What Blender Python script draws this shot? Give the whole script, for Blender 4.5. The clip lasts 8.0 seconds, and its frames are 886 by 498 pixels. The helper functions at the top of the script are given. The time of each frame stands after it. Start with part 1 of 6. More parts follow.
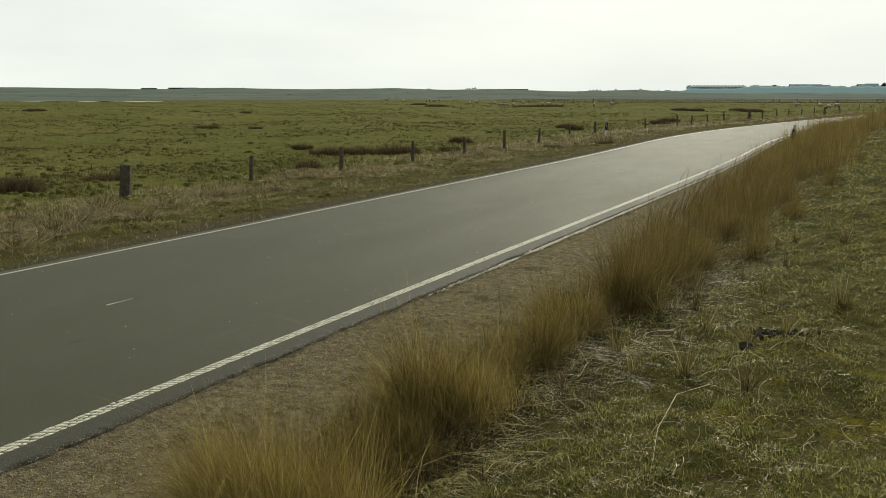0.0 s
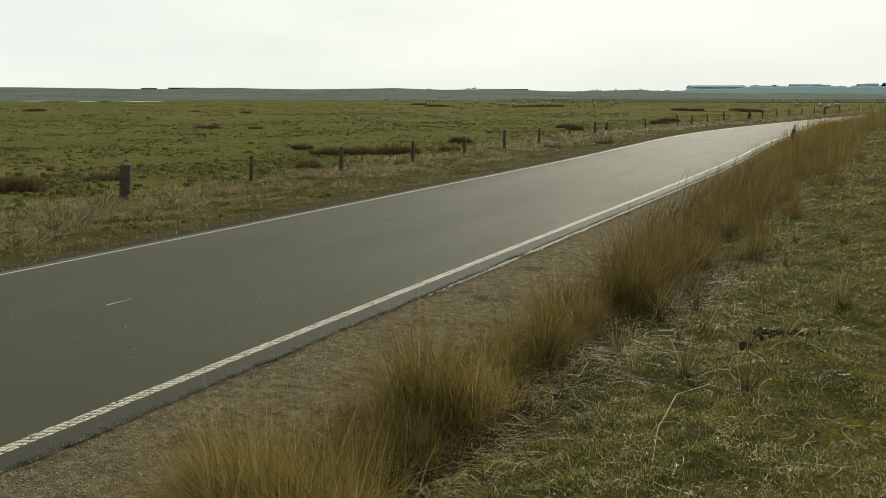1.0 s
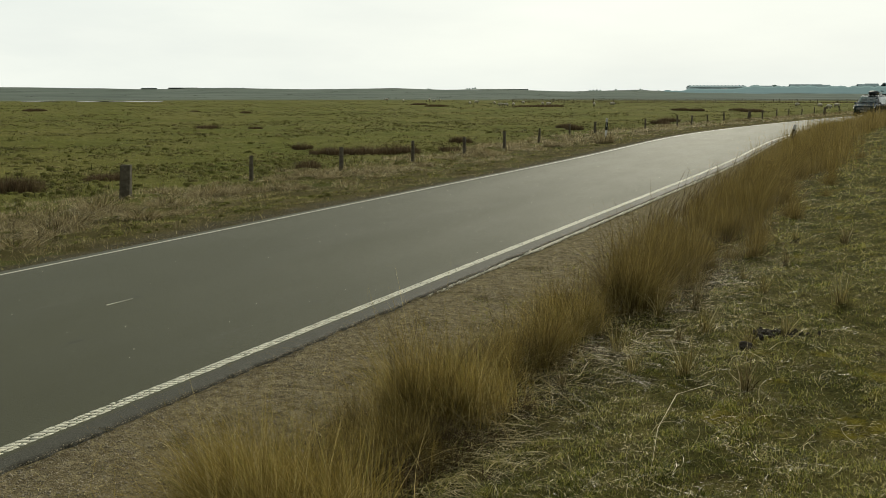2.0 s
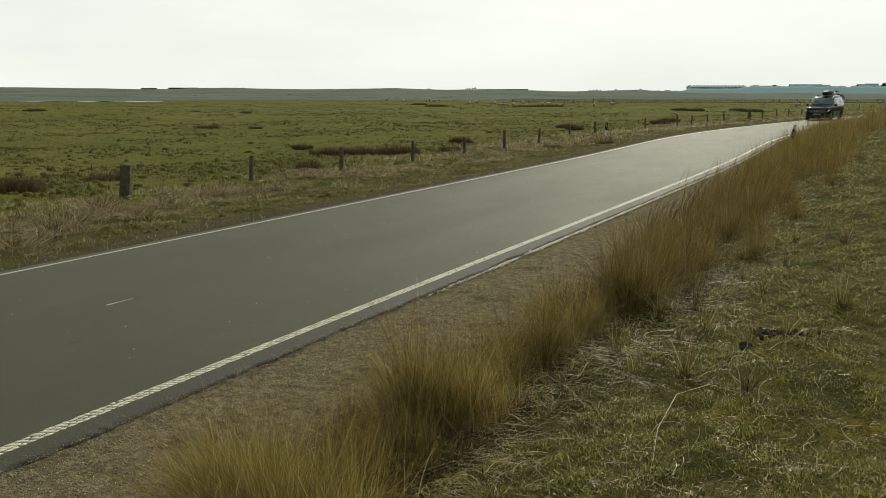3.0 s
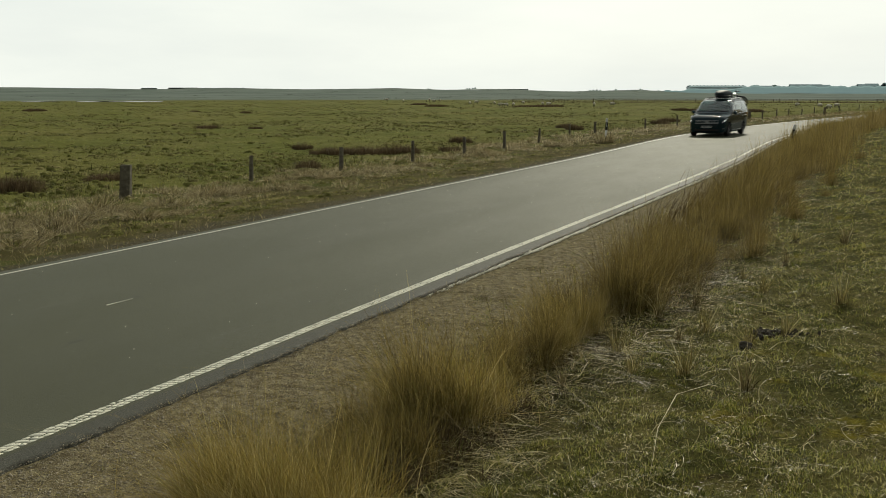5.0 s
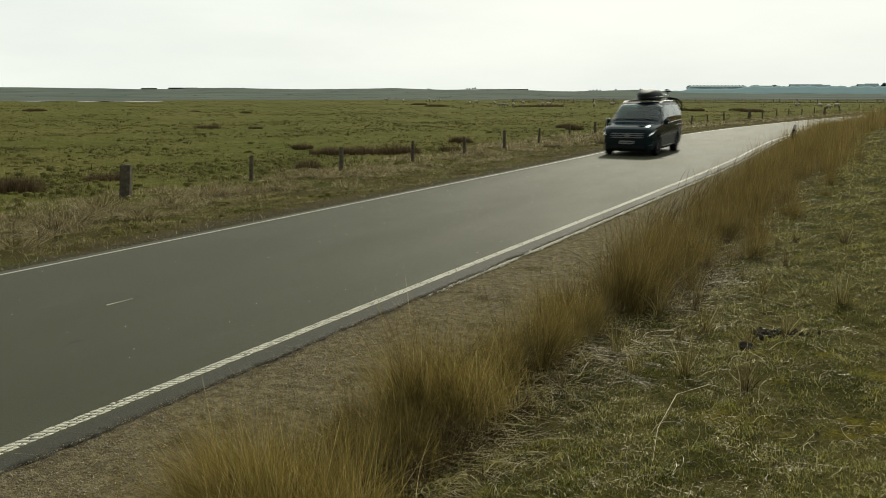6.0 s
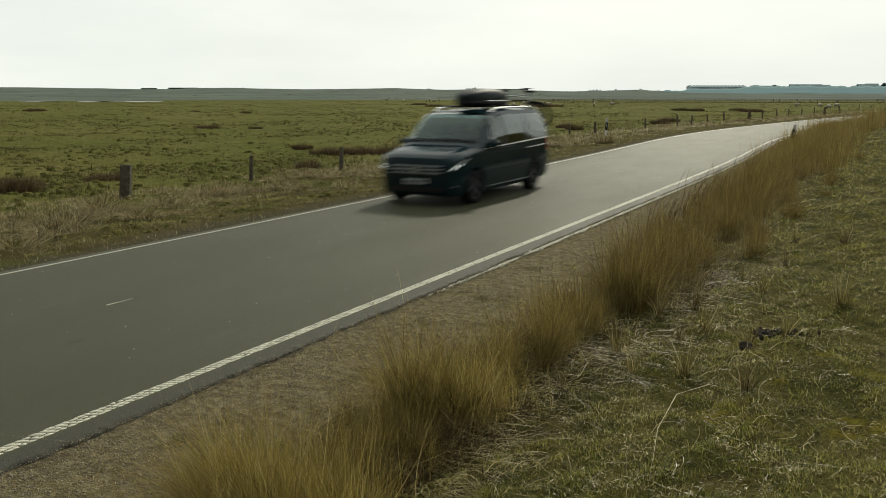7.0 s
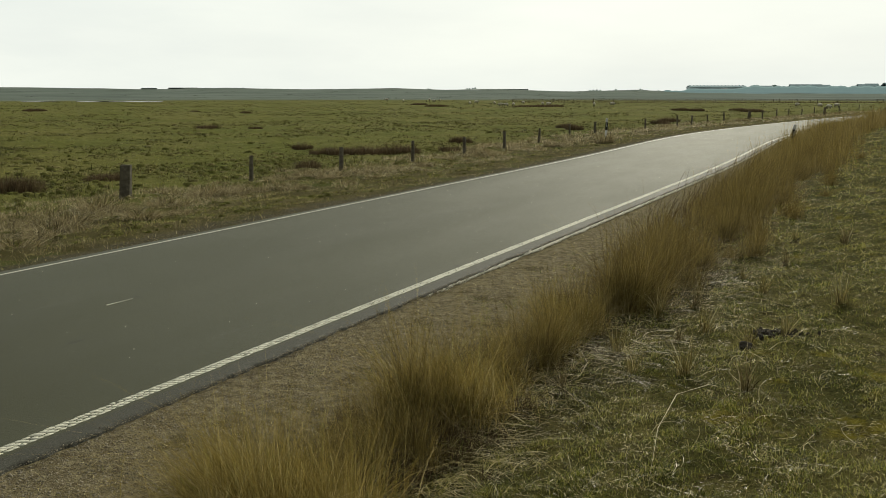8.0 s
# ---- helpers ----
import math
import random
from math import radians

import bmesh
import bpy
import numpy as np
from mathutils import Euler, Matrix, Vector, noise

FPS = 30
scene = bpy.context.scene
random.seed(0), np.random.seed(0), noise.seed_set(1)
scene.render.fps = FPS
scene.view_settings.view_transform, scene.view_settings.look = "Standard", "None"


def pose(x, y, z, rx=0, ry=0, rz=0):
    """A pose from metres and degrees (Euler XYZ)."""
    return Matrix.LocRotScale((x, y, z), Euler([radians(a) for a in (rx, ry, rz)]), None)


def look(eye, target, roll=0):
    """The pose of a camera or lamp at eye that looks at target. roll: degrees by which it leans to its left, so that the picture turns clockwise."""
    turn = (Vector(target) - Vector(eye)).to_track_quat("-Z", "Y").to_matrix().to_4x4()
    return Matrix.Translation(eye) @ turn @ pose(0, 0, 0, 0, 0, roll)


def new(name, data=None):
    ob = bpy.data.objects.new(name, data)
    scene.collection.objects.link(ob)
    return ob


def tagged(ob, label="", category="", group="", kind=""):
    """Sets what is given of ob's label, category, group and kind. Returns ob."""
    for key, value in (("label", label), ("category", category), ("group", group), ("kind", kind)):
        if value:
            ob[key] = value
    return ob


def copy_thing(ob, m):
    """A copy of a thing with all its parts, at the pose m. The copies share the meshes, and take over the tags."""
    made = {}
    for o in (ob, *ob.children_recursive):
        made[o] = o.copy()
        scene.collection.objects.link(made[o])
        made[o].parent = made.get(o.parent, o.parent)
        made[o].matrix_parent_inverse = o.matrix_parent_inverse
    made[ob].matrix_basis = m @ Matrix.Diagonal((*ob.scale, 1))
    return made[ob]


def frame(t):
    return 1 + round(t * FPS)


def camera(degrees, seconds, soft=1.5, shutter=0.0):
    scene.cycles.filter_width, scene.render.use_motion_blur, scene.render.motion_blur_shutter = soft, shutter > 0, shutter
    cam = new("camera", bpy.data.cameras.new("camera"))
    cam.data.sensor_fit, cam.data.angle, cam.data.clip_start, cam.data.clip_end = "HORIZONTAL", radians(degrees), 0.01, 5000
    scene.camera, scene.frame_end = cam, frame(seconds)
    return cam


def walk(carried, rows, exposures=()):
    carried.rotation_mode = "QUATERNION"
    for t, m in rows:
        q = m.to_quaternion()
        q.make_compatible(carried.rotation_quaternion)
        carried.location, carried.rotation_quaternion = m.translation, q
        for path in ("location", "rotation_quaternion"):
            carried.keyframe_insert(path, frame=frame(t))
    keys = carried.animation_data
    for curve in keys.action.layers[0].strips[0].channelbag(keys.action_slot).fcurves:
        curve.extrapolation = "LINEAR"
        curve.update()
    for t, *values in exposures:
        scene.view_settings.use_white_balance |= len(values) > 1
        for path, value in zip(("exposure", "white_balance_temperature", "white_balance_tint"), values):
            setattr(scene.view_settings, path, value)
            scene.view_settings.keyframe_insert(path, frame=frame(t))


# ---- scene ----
cam = camera(52.69, 8.0, soft=0.8, shutter=0.9)
EYE = pose(0.0, 0.0, 2.284, 80.0, 0.0, 27.03)
walk(cam, [(0.0, EYE), (8.0, EYE)], exposures=[(0.0, 0.0, 6700, 4), (8.0, 0.0, 6700, 4)])

# ---- world, sun, exposure ----
SUN_AZ, SUN_EL = 10.0, 30.7       # degrees to the left of +Y, degrees up


def sky_world():
    w = bpy.data.worlds.new("sky")
    scene.world = w
    w.use_nodes = True
    nt = w.node_tree
    nt.nodes.clear()
    out = nt.nodes.new("ShaderNodeOutputWorld")
    bg = nt.nodes.new("ShaderNodeBackground")
    sky = nt.nodes.new("ShaderNodeTexSky")
    sky.sky_type = 'NISHITA'
    sky.sun_disc = False
    sky.sun_elevation = radians(SUN_EL)
    sky.sun_rotation = radians(-SUN_AZ)
    sky.dust_density = 4.0
    sky.air_density = 1.0
    dim = nt.nodes.new("ShaderNodeVectorMath")
    dim.operation = 'SCALE'
    dim.inputs["Scale"].default_value = 0.085
    nt.links.new(sky.outputs[0], dim.inputs[0])
    co = nt.nodes.new("ShaderNodeTexCoord")
    mp = nt.nodes.new("ShaderNodeMapping")
    mp.inputs["Scale"].default_value = (1.0, 1.0, 4.5)
    nt.links.new(co.outputs["Generated"], mp.inputs["Vector"])
    nz = nt.nodes.new("ShaderNodeTexNoise")
    nz.inputs["Scale"].default_value = 2.2
    nz.inputs["Detail"].default_value = 6.0
    nz.inputs["Roughness"].default_value = 0.55
    nt.links.new(mp.outputs[0], nz.inputs["Vector"])
    cov = nt.nodes.new("ShaderNodeMapRange")
    cov.inputs["From Min"].default_value = 0.3
    cov.inputs["From Max"].default_value = 0.7
    cov.inputs["To Min"].default_value = 0.93
    cov.inputs["To Max"].default_value = 0.97
    nt.links.new(nz.outputs["Fac"], cov.inputs["Value"])
    tone = nt.nodes.new("ShaderNodeValToRGB")
    tone.color_ramp.elements[0].position = 0.25
    tone.color_ramp.elements[0].color = (0.81, 0.85, 0.86, 1)
    tone.color_ramp.elements[1].position = 0.7
    tone.color_ramp.elements[1].color = (0.98, 1.0, 0.96, 1)
    nt.links.new(nz.outputs["Fac"], tone.inputs["Fac"])
    # the haze is brightest towards the sun and dims away from it
    dot = nt.nodes.new("ShaderNodeVectorMath")
    dot.operation = 'DOT_PRODUCT'
    nt.links.new(co.outputs["Generated"], dot.inputs[0])
    dot.inputs[1].default_value = (-math.sin(radians(SUN_AZ)), math.cos(radians(SUN_AZ)), 0.25)
    glow = nt.nodes.new("ShaderNodeMapRange")
    glow.interpolation_type = 'SMOOTHSTEP'
    for key, val in (("From Min", -0.9), ("From Max", 0.75), ("To Min", 0.20), ("To Max", 1.06)):
        glow.inputs[key].default_value = val
    nt.links.new(dot.outputs["Value"], glow.inputs["Value"])
    haze = nt.nodes.new("ShaderNodeVectorMath")
    haze.operation = 'SCALE'
    nt.links.new(tone.outputs[0], haze.inputs[0])
    nt.links.new(glow.outputs[0], haze.inputs["Scale"])
    mix = nt.nodes.new("ShaderNodeMix")
    mix.data_type = 'RGBA'
    nt.links.new(cov.outputs[0], mix.inputs["Factor"])
    nt.links.new(dim.outputs[0], mix.inputs["A"])
    nt.links.new(haze.outputs[0], mix.inputs["B"])
    nt.links.new(mix.outputs["Result"], bg.inputs["Color"])
    bg.inputs["Strength"].default_value = 0.97
    nt.links.new(bg.outputs[0], out.inputs["Surface"])


sky_world()
sun = new("sun", bpy.data.lights.new("sun", 'SUN'))
sun.data.energy = 2.4
sun.data.angle = radians(2.5)
sun.data.color = (1.0, 0.93, 0.80)
sun.matrix_basis = look((-40 * math.sin(radians(SUN_AZ)), 40 * math.cos(radians(SUN_AZ)), 40 * math.tan(radians(SUN_EL))), (0, 0, 0))


# ---- materials ----
class Nodes:
    """A small builder for one procedural material."""

    def __init__(self, name, rough=0.8, metal=0.0, spec=0.5):
        self.m = bpy.data.materials.new(name)
        self.m.use_nodes = True
        self.nt = self.m.node_tree
        self.b = self.nt.nodes["Principled BSDF"]
        self.b.inputs["Roughness"].default_value = rough
        self.b.inputs["Metallic"].default_value = metal
        self.b.inputs["Specular IOR Level"].default_value = spec
        self.pos = self.nt.nodes.new("ShaderNodeTexCoord").outputs["Object"]

    def link(self, a, b):
        self.nt.links.new(a, b)

    def noise(self, scale, detail=4.0, rough=0.6, stretch=None):
        n = self.nt.nodes.new("ShaderNodeTexNoise")
        n.inputs["Scale"].default_value = scale
        n.inputs["Detail"].default_value = detail
        n.inputs["Roughness"].default_value = rough
        src = self.pos
        if stretch:
            mp = self.nt.nodes.new("ShaderNodeMapping")
            mp.inputs["Scale"].default_value = stretch
            self.link(src, mp.inputs["Vector"])
            src = mp.outputs[0]
        self.link(src, n.inputs["Vector"])
        return n.outputs["Fac"]

    def voronoi(self, scale):
        n = self.nt.nodes.new("ShaderNodeTexVoronoi")
        n.inputs["Scale"].default_value = scale
        self.link(self.pos, n.inputs["Vector"])
        return n.outputs["Distance"]

    def island(self):
        return self.nt.nodes.new("ShaderNodeNewGeometry").outputs["Random Per Island"]

    def object_random(self):
        return self.nt.nodes.new("ShaderNodeObjectInfo").outputs["Random"]

    def attr(self, name):
        n = self.nt.nodes.new("ShaderNodeAttribute")
        n.attribute_name = name
        return n.outputs["Fac"]

    def ramp(self, fac, stops):
        r = self.nt.nodes.new("ShaderNodeValToRGB")
        while len(r.color_ramp.elements) < len(stops):
            r.color_ramp.elements.new(0.5)
        for e, (p, c) in zip(r.color_ramp.elements, stops):
            e.position = p
            e.color = (*c, 1) if not isinstance(c, (int, float)) else (c, c, c, 1)
        self.link(fac, r.inputs["Fac"])
        return r.outputs["Color"]

    def mix(self, fac, a, b, blend='MIX'):
        n = self.nt.nodes.new("ShaderNodeMix")
        n.data_type, n.blend_type = 'RGBA', blend
        for v, s in ((fac, "Factor"), (a, "A"), (b, "B")):
            if isinstance(v, (int, float)):
                n.inputs[s].default_value = v
            elif isinstance(v, tuple):
                n.inputs[s].default_value = (*v, 1)
            else:
                self.link(v, n.inputs[s])
        return n.outputs["Result"]

    def calc(self, op, a, b=0.0, c=0.0):
        n = self.nt.nodes.new("ShaderNodeMath")
        n.operation = op
        for i, v in enumerate((a, b, c)):
            if isinstance(v, (int, float)):
                n.inputs[i].default_value = v
            else:
                self.link(v, n.inputs[i])
        return n.outputs[0]

    def span(self, v, a, b, lo=0.0, hi=1.0):
        n = self.nt.nodes.new("ShaderNodeMapRange")
        n.interpolation_type = 'SMOOTHSTEP'
        for k, x in (("From Min", a), ("From Max", b), ("To Min", lo), ("To Max", hi)):
            n.inputs[k].default_value = x
        self.link(v, n.inputs["Value"])
        return n.outputs[0]

    def color(self, c):
        if isinstance(c, tuple):
            self.b.inputs["Base Color"].default_value = (*c, 1)
        else:
            self.link(c, self.b.inputs["Base Color"])
        return self

    def rough(self, v):
        self.link(v, self.b.inputs["Roughness"])
        return self

    def bump(self, h, strength=0.4, dist=0.01):
        n = self.nt.nodes.new("ShaderNodeBump")
        n.inputs["Strength"].default_value = strength
        n.inputs["Distance"].default_value = dist
        self.link(h, n.inputs["Height"])
        self.link(n.outputs[0], self.b.inputs["Normal"])
        return self

    def leafy(self, colour, share=0.45):
        """Blades let some light through."""
        tr = self.nt.nodes.new("ShaderNodeBsdfTranslucent")
        mx = self.nt.nodes.new("ShaderNodeMixShader")
        mx.inputs[0].default_value = share
        self.color(colour)
        self.link(colour, tr.inputs["Color"])
        out = self.nt.nodes["Material Output"]
        self.link(self.b.outputs[0], mx.inputs[1])
        self.link(tr.outputs[0], mx.inputs[2])
        self.link(mx.outputs[0], out.inputs["Surface"])
        return self


def plain(name, c, rough=0.6, metal=0.0, var=0.25, scale=12.0, bump=0.0, spec=0.5):
    n = Nodes(name, rough, metal, spec)
    f = n.noise(scale, 5)
    lo = tuple(x * (1 - var) for x in c)
    hi = tuple(min(1, x * (1 + var)) for x in c)
    n.color(n.ramp(f, [(0.3, lo), (0.7, hi)]))
    if bump:
        n.bump(n.noise(scale * 4, 4), bump, 0.01)
    return n.m


def blade_mat(name, stops, share=0.45, rough=0.55, spec=0.08):
    n = Nodes(name, rough, 0, spec)
    c = n.ramp(n.island(), stops)
    c = n.mix(1.0, c, n.ramp(n.noise(2.4, 4, 0.65), [(0.32, 0.45), (0.5, 0.95), (0.68, 1.0)]), 'MULTIPLY')
    c = n.mix(n.span(n.noise(0.5, 4), 0.45, 0.68, 0.0, 0.35), c, stops[-2][1])
    return n.leafy(c, share).m


def ground_mat():
    n = Nodes("ground_soil_and_turf", 1.0, 0, 0.02)
    lat = n.attr("lateral")
    far = n.attr("range")
    wob = n.calc('MULTIPLY', n.calc('SUBTRACT', n.noise(1.3, 6), 0.5), 2.2)
    u = n.calc('ADD', lat, wob)
    fine, mid, big = n.noise(28, 6, 0.7), n.noise(2.2, 6, 0.65), n.noise(0.09, 6, 0.6)
    turf = n.mix(n.span(mid, 0.35, 0.68), (0.075, 0.085, 0.018), (0.120, 0.122, 0.030))
    turf = n.mix(n.span(big, 0.40, 0.62, 0.0, 0.7), turf, (0.145, 0.13, 0.042))
    turf = n.mix(n.span(fine, 0.45, 0.75, 0.0, 0.6), turf, (0.042, 0.044, 0.011))
    # dune ground with the distance haze mixed into its grey-green
    hazed_heath = n.mix(n.span(n.noise(0.02, 6), 0.35, 0.65), (0.086, 0.106, 0.088), (0.128, 0.148, 0.124))
    turf = n.mix(n.span(n.calc('ADD', far, n.calc('MULTIPLY', n.noise(0.02, 4), 60)), 270, 330), turf, hazed_heath)
    dry = n.mix(n.span(mid, 0.3, 0.7), (0.065, 0.056, 0.020), (0.125, 0.105, 0.045))
    dry = n.mix(n.span(fine, 0.4, 0.66, 0, 0.8), dry, (0.030, 0.026, 0.009))
    dry = n.mix(n.span(n.noise(0.8, 5), 0.5, 0.65, 0, 0.7), dry, (0.060, 0.070, 0.014))
    stone = n.mix(n.span(n.noise(13, 6, 0.75), 0.38, 0.66), (0.125, 0.099, 0.050), (0.37, 0.315, 0.18))
    stone = n.mix(n.span(n.voronoi(55), 0.05, 0.5, 0, 0.5), stone, (0.09, 0.075, 0.05))
    stone = n.mix(n.span(n.noise(1.6, 6, 0.7), 0.54, 0.66, 0, 0.75), stone, (0.062, 0.052, 0.020))
    lawn = n.mix(n.span(mid, 0.35, 0.65), (0.046, 0.047, 0.012), (0.110, 0.096, 0.032))
    lawn = n.mix(n.span(n.noise(1.7, 5, 0.65), 0.56, 0.66, 0, 0.75), lawn, (0.15, 0.125, 0.014))
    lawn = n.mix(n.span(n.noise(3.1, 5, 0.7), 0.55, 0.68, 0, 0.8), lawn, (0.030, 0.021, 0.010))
    # fine soil specks taken near black for the shade between blades
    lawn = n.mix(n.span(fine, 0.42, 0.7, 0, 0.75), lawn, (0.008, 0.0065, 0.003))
    lawn = n.mix(n.span(n.noise(110, 4, 0.75), 0.52, 0.70, 0, 0.7), lawn, (0.135, 0.125, 0.036))
    c = n.mix(n.span(u, -5.2, -3.4), turf, dry)
    grey = n.mix(n.span(n.noise(30, 4, 0.75), 0.42, 0.66), (0.040, 0.034, 0.022), (0.130, 0.115, 0.080))
    c = n.mix(n.span(n.calc('ADD', lat, n.calc('MULTIPLY', n.calc('SUBTRACT', n.noise(2.0, 5), 0.5), 1.6)), -1.0, -0.5, 0, 0.85), c, grey)
    c = n.mix(n.span(u, 1.0, 3.0), c, stone)
    # dry strip under the tall grass, darkened to stand for its shade
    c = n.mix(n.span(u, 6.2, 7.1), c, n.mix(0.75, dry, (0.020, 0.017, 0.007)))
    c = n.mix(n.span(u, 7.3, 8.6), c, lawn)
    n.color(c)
    n.bump(n.calc('ADD', n.noise(45, 5, 0.7), n.calc('MULTIPLY', n.noise(7, 5), 2.0)), 0.9, 0.03)
    return n.m


def asphalt_mat():
    n = Nodes("worn_asphalt", 0.6, 0, 0.088)
    lat = n.attr("lateral")
    grain = n.noise(160, 3, 0.8)
    patch = n.noise(0.5, 5, 0.6, (1.0, 0.25, 1.0))
    c = n.mix(n.span(patch, 0.3, 0.7), (0.044, 0.0455, 0.0258), (0.052, 0.0535, 0.0312))
    c = n.mix(n.span(grain, 0.42, 0.70, 0, 0.85), c, (0.090, 0.092, 0.060))
    c = n.mix(n.span(n.noise(55, 3, 0.7), 0.5, 0.72, 0, 0.6), c, (0.020, 0.021, 0.016))
    c = n.mix(n.span(n.noise(14, 6, 0.7), 0.58, 0.75, 0, 0.6), c, (0.022, 0.022, 0.020))
    # pale specks painted for the bright sparkle of the surface
    sparkle = n.span(n.voronoi(5.0), 0.008, 0.042, 1.0, 0.0)
    c = n.mix(sparkle, c, (0.40, 0.40, 0.35))
    # tar stains and long faint scars where the surface was patched
    tar = n.span(n.noise(2.6, 5, 0.6, (1.0, 0.5, 1.0)), 0.66, 0.74, 0, 0.45)
    c = n.mix(tar, c, (0.02, 0.02, 0.019))
    scar = n.span(n.noise(1.1, 6, 0.75, (2.4, 0.22, 1.0)), 0.63, 0.70, 0, 0.30)
    c = n.mix(scar, c, (0.085, 0.085, 0.066))
    # the coarse greyer strip outside the edge marking
    rim = n.calc('ADD', lat, n.calc('MULTIPLY', n.calc('SUBTRACT', n.noise(9, 5, 0.7), 0.5), 0.06))
    coarse = n.mix(n.span(n.noise(75, 4, 0.8), 0.40, 0.66), (0.026, 0.025, 0.020), (0.088, 0.084, 0.068))
    c = n.mix(n.span(rim, 5.06, 5.10, 0, 0.85), c, coarse)
    n.color(c)
    n.rough(n.span(n.noise(1.2, 4, 0.6, (1, 0.3, 1)), 0.3, 0.7, 0.62, 0.67))
    n.b.inputs["Specular Tint"].default_value = (1.0, 0.94, 0.72, 1)
    n.bump(n.calc('ADD', n.noise(210, 2, 0.7), n.calc('MULTIPLY', n.noise(40, 3), 0.8)), 0.6, 0.005)
    return n.m


def paint_line_mat():
    n = Nodes("road_paint", 0.55)
    c = n.mix(n.span(n.noise(30, 5, 0.7), 0.4, 0.7), (0.50, 0.48, 0.36), (0.33, 0.32, 0.245))
    n.color(n.mix(n.span(n.noise(3, 5, 0.7), 0.55, 0.72, 0, 0.7), c, (0.16, 0.16, 0.145)))
    n.bump(n.noise(120, 3), 0.4, 0.003)
    return n.m


M_GROUND, M_ASPHALT, M_LINE = ground_mat(), asphalt_mat(), paint_line_mat()
M_TALL = blade_mat("golden_tall_grass", [(0.0, (0.085, 0.060, 0.020)), (0.4, (0.150, 0.114, 0.034)), (0.8, (0.235, 0.180, 0.056)), (0.95, (0.38, 0.30, 0.13)), (1.0, (0.15, 0.14, 0.036))], 0.56)
M_STEM = blade_mat("dark_seed_stem", [(0.0, (0.040, 0.027, 0.014)), (0.6, (0.075, 0.052, 0.025)), (1.0, (0.13, 0.095, 0.045))], 0.3)
M_TALL_FRESH = blade_mat("straw_green_tall_grass", [(0.0, (0.120, 0.090, 0.024)), (0.4, (0.280, 0.212, 0.054)), (0.75, (0.43, 0.330, 0.098)), (0.88, (0.60, 0.49, 0.23)), (1.0, (0.24, 0.25, 0.045))], 0.64)
M_LEAF = blade_mat("withered_long_leaf", [(0.0, (0.085, 0.072, 0.022)), (0.45, (0.20, 0.165, 0.056)), (0.8, (0.38, 0.315, 0.125)), (0.94, (0.66, 0.57, 0.30)), (1.0, (0.74, 0.64, 0.36))], 0.45, 0.44, 0.18)
M_LAWN = blade_mat("short_grass", [(0.0, (0.026, 0.036, 0.006)), (0.4, (0.125, 0.148, 0.021)), (0.75, (0.36, 0.35, 0.070)), (0.93, (0.50, 0.43, 0.17)), (1.0, (0.70, 0.62, 0.32))], 0.5, 0.38, 0.24)
M_NAP = blade_mat("mossy_nap", [(0.0, (0.018, 0.024, 0.004)), (0.5, (0.092, 0.110, 0.018)), (0.85, (0.23, 0.215, 0.038)), (1.0, (0.46, 0.37, 0.13))], 0.28, 0.42, 0.2)
M_SOD = blade_mat("dark_sod", [(0.0, (0.022, 0.020, 0.007)), (0.6, (0.060, 0.054, 0.016)), (0.9, (0.12, 0.10, 0.032)), (1.0, (0.30, 0.24, 0.11))], 0.35, 0.6, 0.1)
M_STRAW = blade_mat("bleached_straw", [(0.0, (0.10, 0.080, 0.028)), (0.5, (0.24, 0.19, 0.075)), (0.8, (0.48, 0.40, 0.18)), (1.0, (0.80, 0.71, 0.44))], 0.4, 0.36, 0.3)
M_CHAFF = blade_mat("pale_chaff", [(0.0, (0.14, 0.112, 0.035)), (0.45, (0.32, 0.26, 0.088)), (0.8, (0.56, 0.47, 0.19)), (0.93, (0.70, 0.60, 0.30)), (1.0, (0.86, 0.78, 0.48))], 0.42, 0.34, 0.34)
M_DRY = blade_mat("dry_verge_grass", [(0.0, (0.050, 0.039, 0.016)), (0.4, (0.185, 0.145, 0.062)), (0.72, (0.40, 0.33, 0.17)), (0.92, (0.66, 0.57, 0.36)), (1.0, (0.16, 0.155, 0.038))], 0.36)
M_RUSH = blade_mat("brown_rush", [(0.0, (0.050, 0.034, 0.020)), (0.6, (0.105, 0.074, 0.040)), (1.0, (0.20, 0.15, 0.085))], 0.35)
M_TUSSOCK = blade_mat("field_tussock", [(0.0, (0.034, 0.036, 0.011)), (0.5, (0.090, 0.088, 0.027)), (0.85, (0.20, 0.18, 0.066)), (1.0, (0.32, 0.27, 0.12))], 0.3)
M_MOUND = Nodes("turf_mound", 1.0, 0, 0.02)
M_MOUND.color(M_MOUND.mix(M_MOUND.span(M_MOUND.noise(18, 5, 0.7), 0.4, 0.65), M_MOUND.ramp(M_MOUND.island(), [(0.0, (0.095, 0.100, 0.024)), (0.6, (0.15, 0.145, 0.042)), (1.0, (0.24, 0.205, 0.090))]), (0.055, 0.050, 0.016)))
M_MOUND.bump(M_MOUND.noise(30, 5, 0.7), 1.0, 0.03)
M_MOUND = M_MOUND.m
# scrub kept close to the hazed dune ground in colour
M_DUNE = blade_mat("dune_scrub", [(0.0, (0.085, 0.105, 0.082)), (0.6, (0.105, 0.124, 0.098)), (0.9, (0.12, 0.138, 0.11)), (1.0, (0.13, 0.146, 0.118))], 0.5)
M_POST = plain("weathered_wood", (0.115, 0.102, 0.076), 0.95, 0, 0.5, 9.0, 0.6, 0.1)
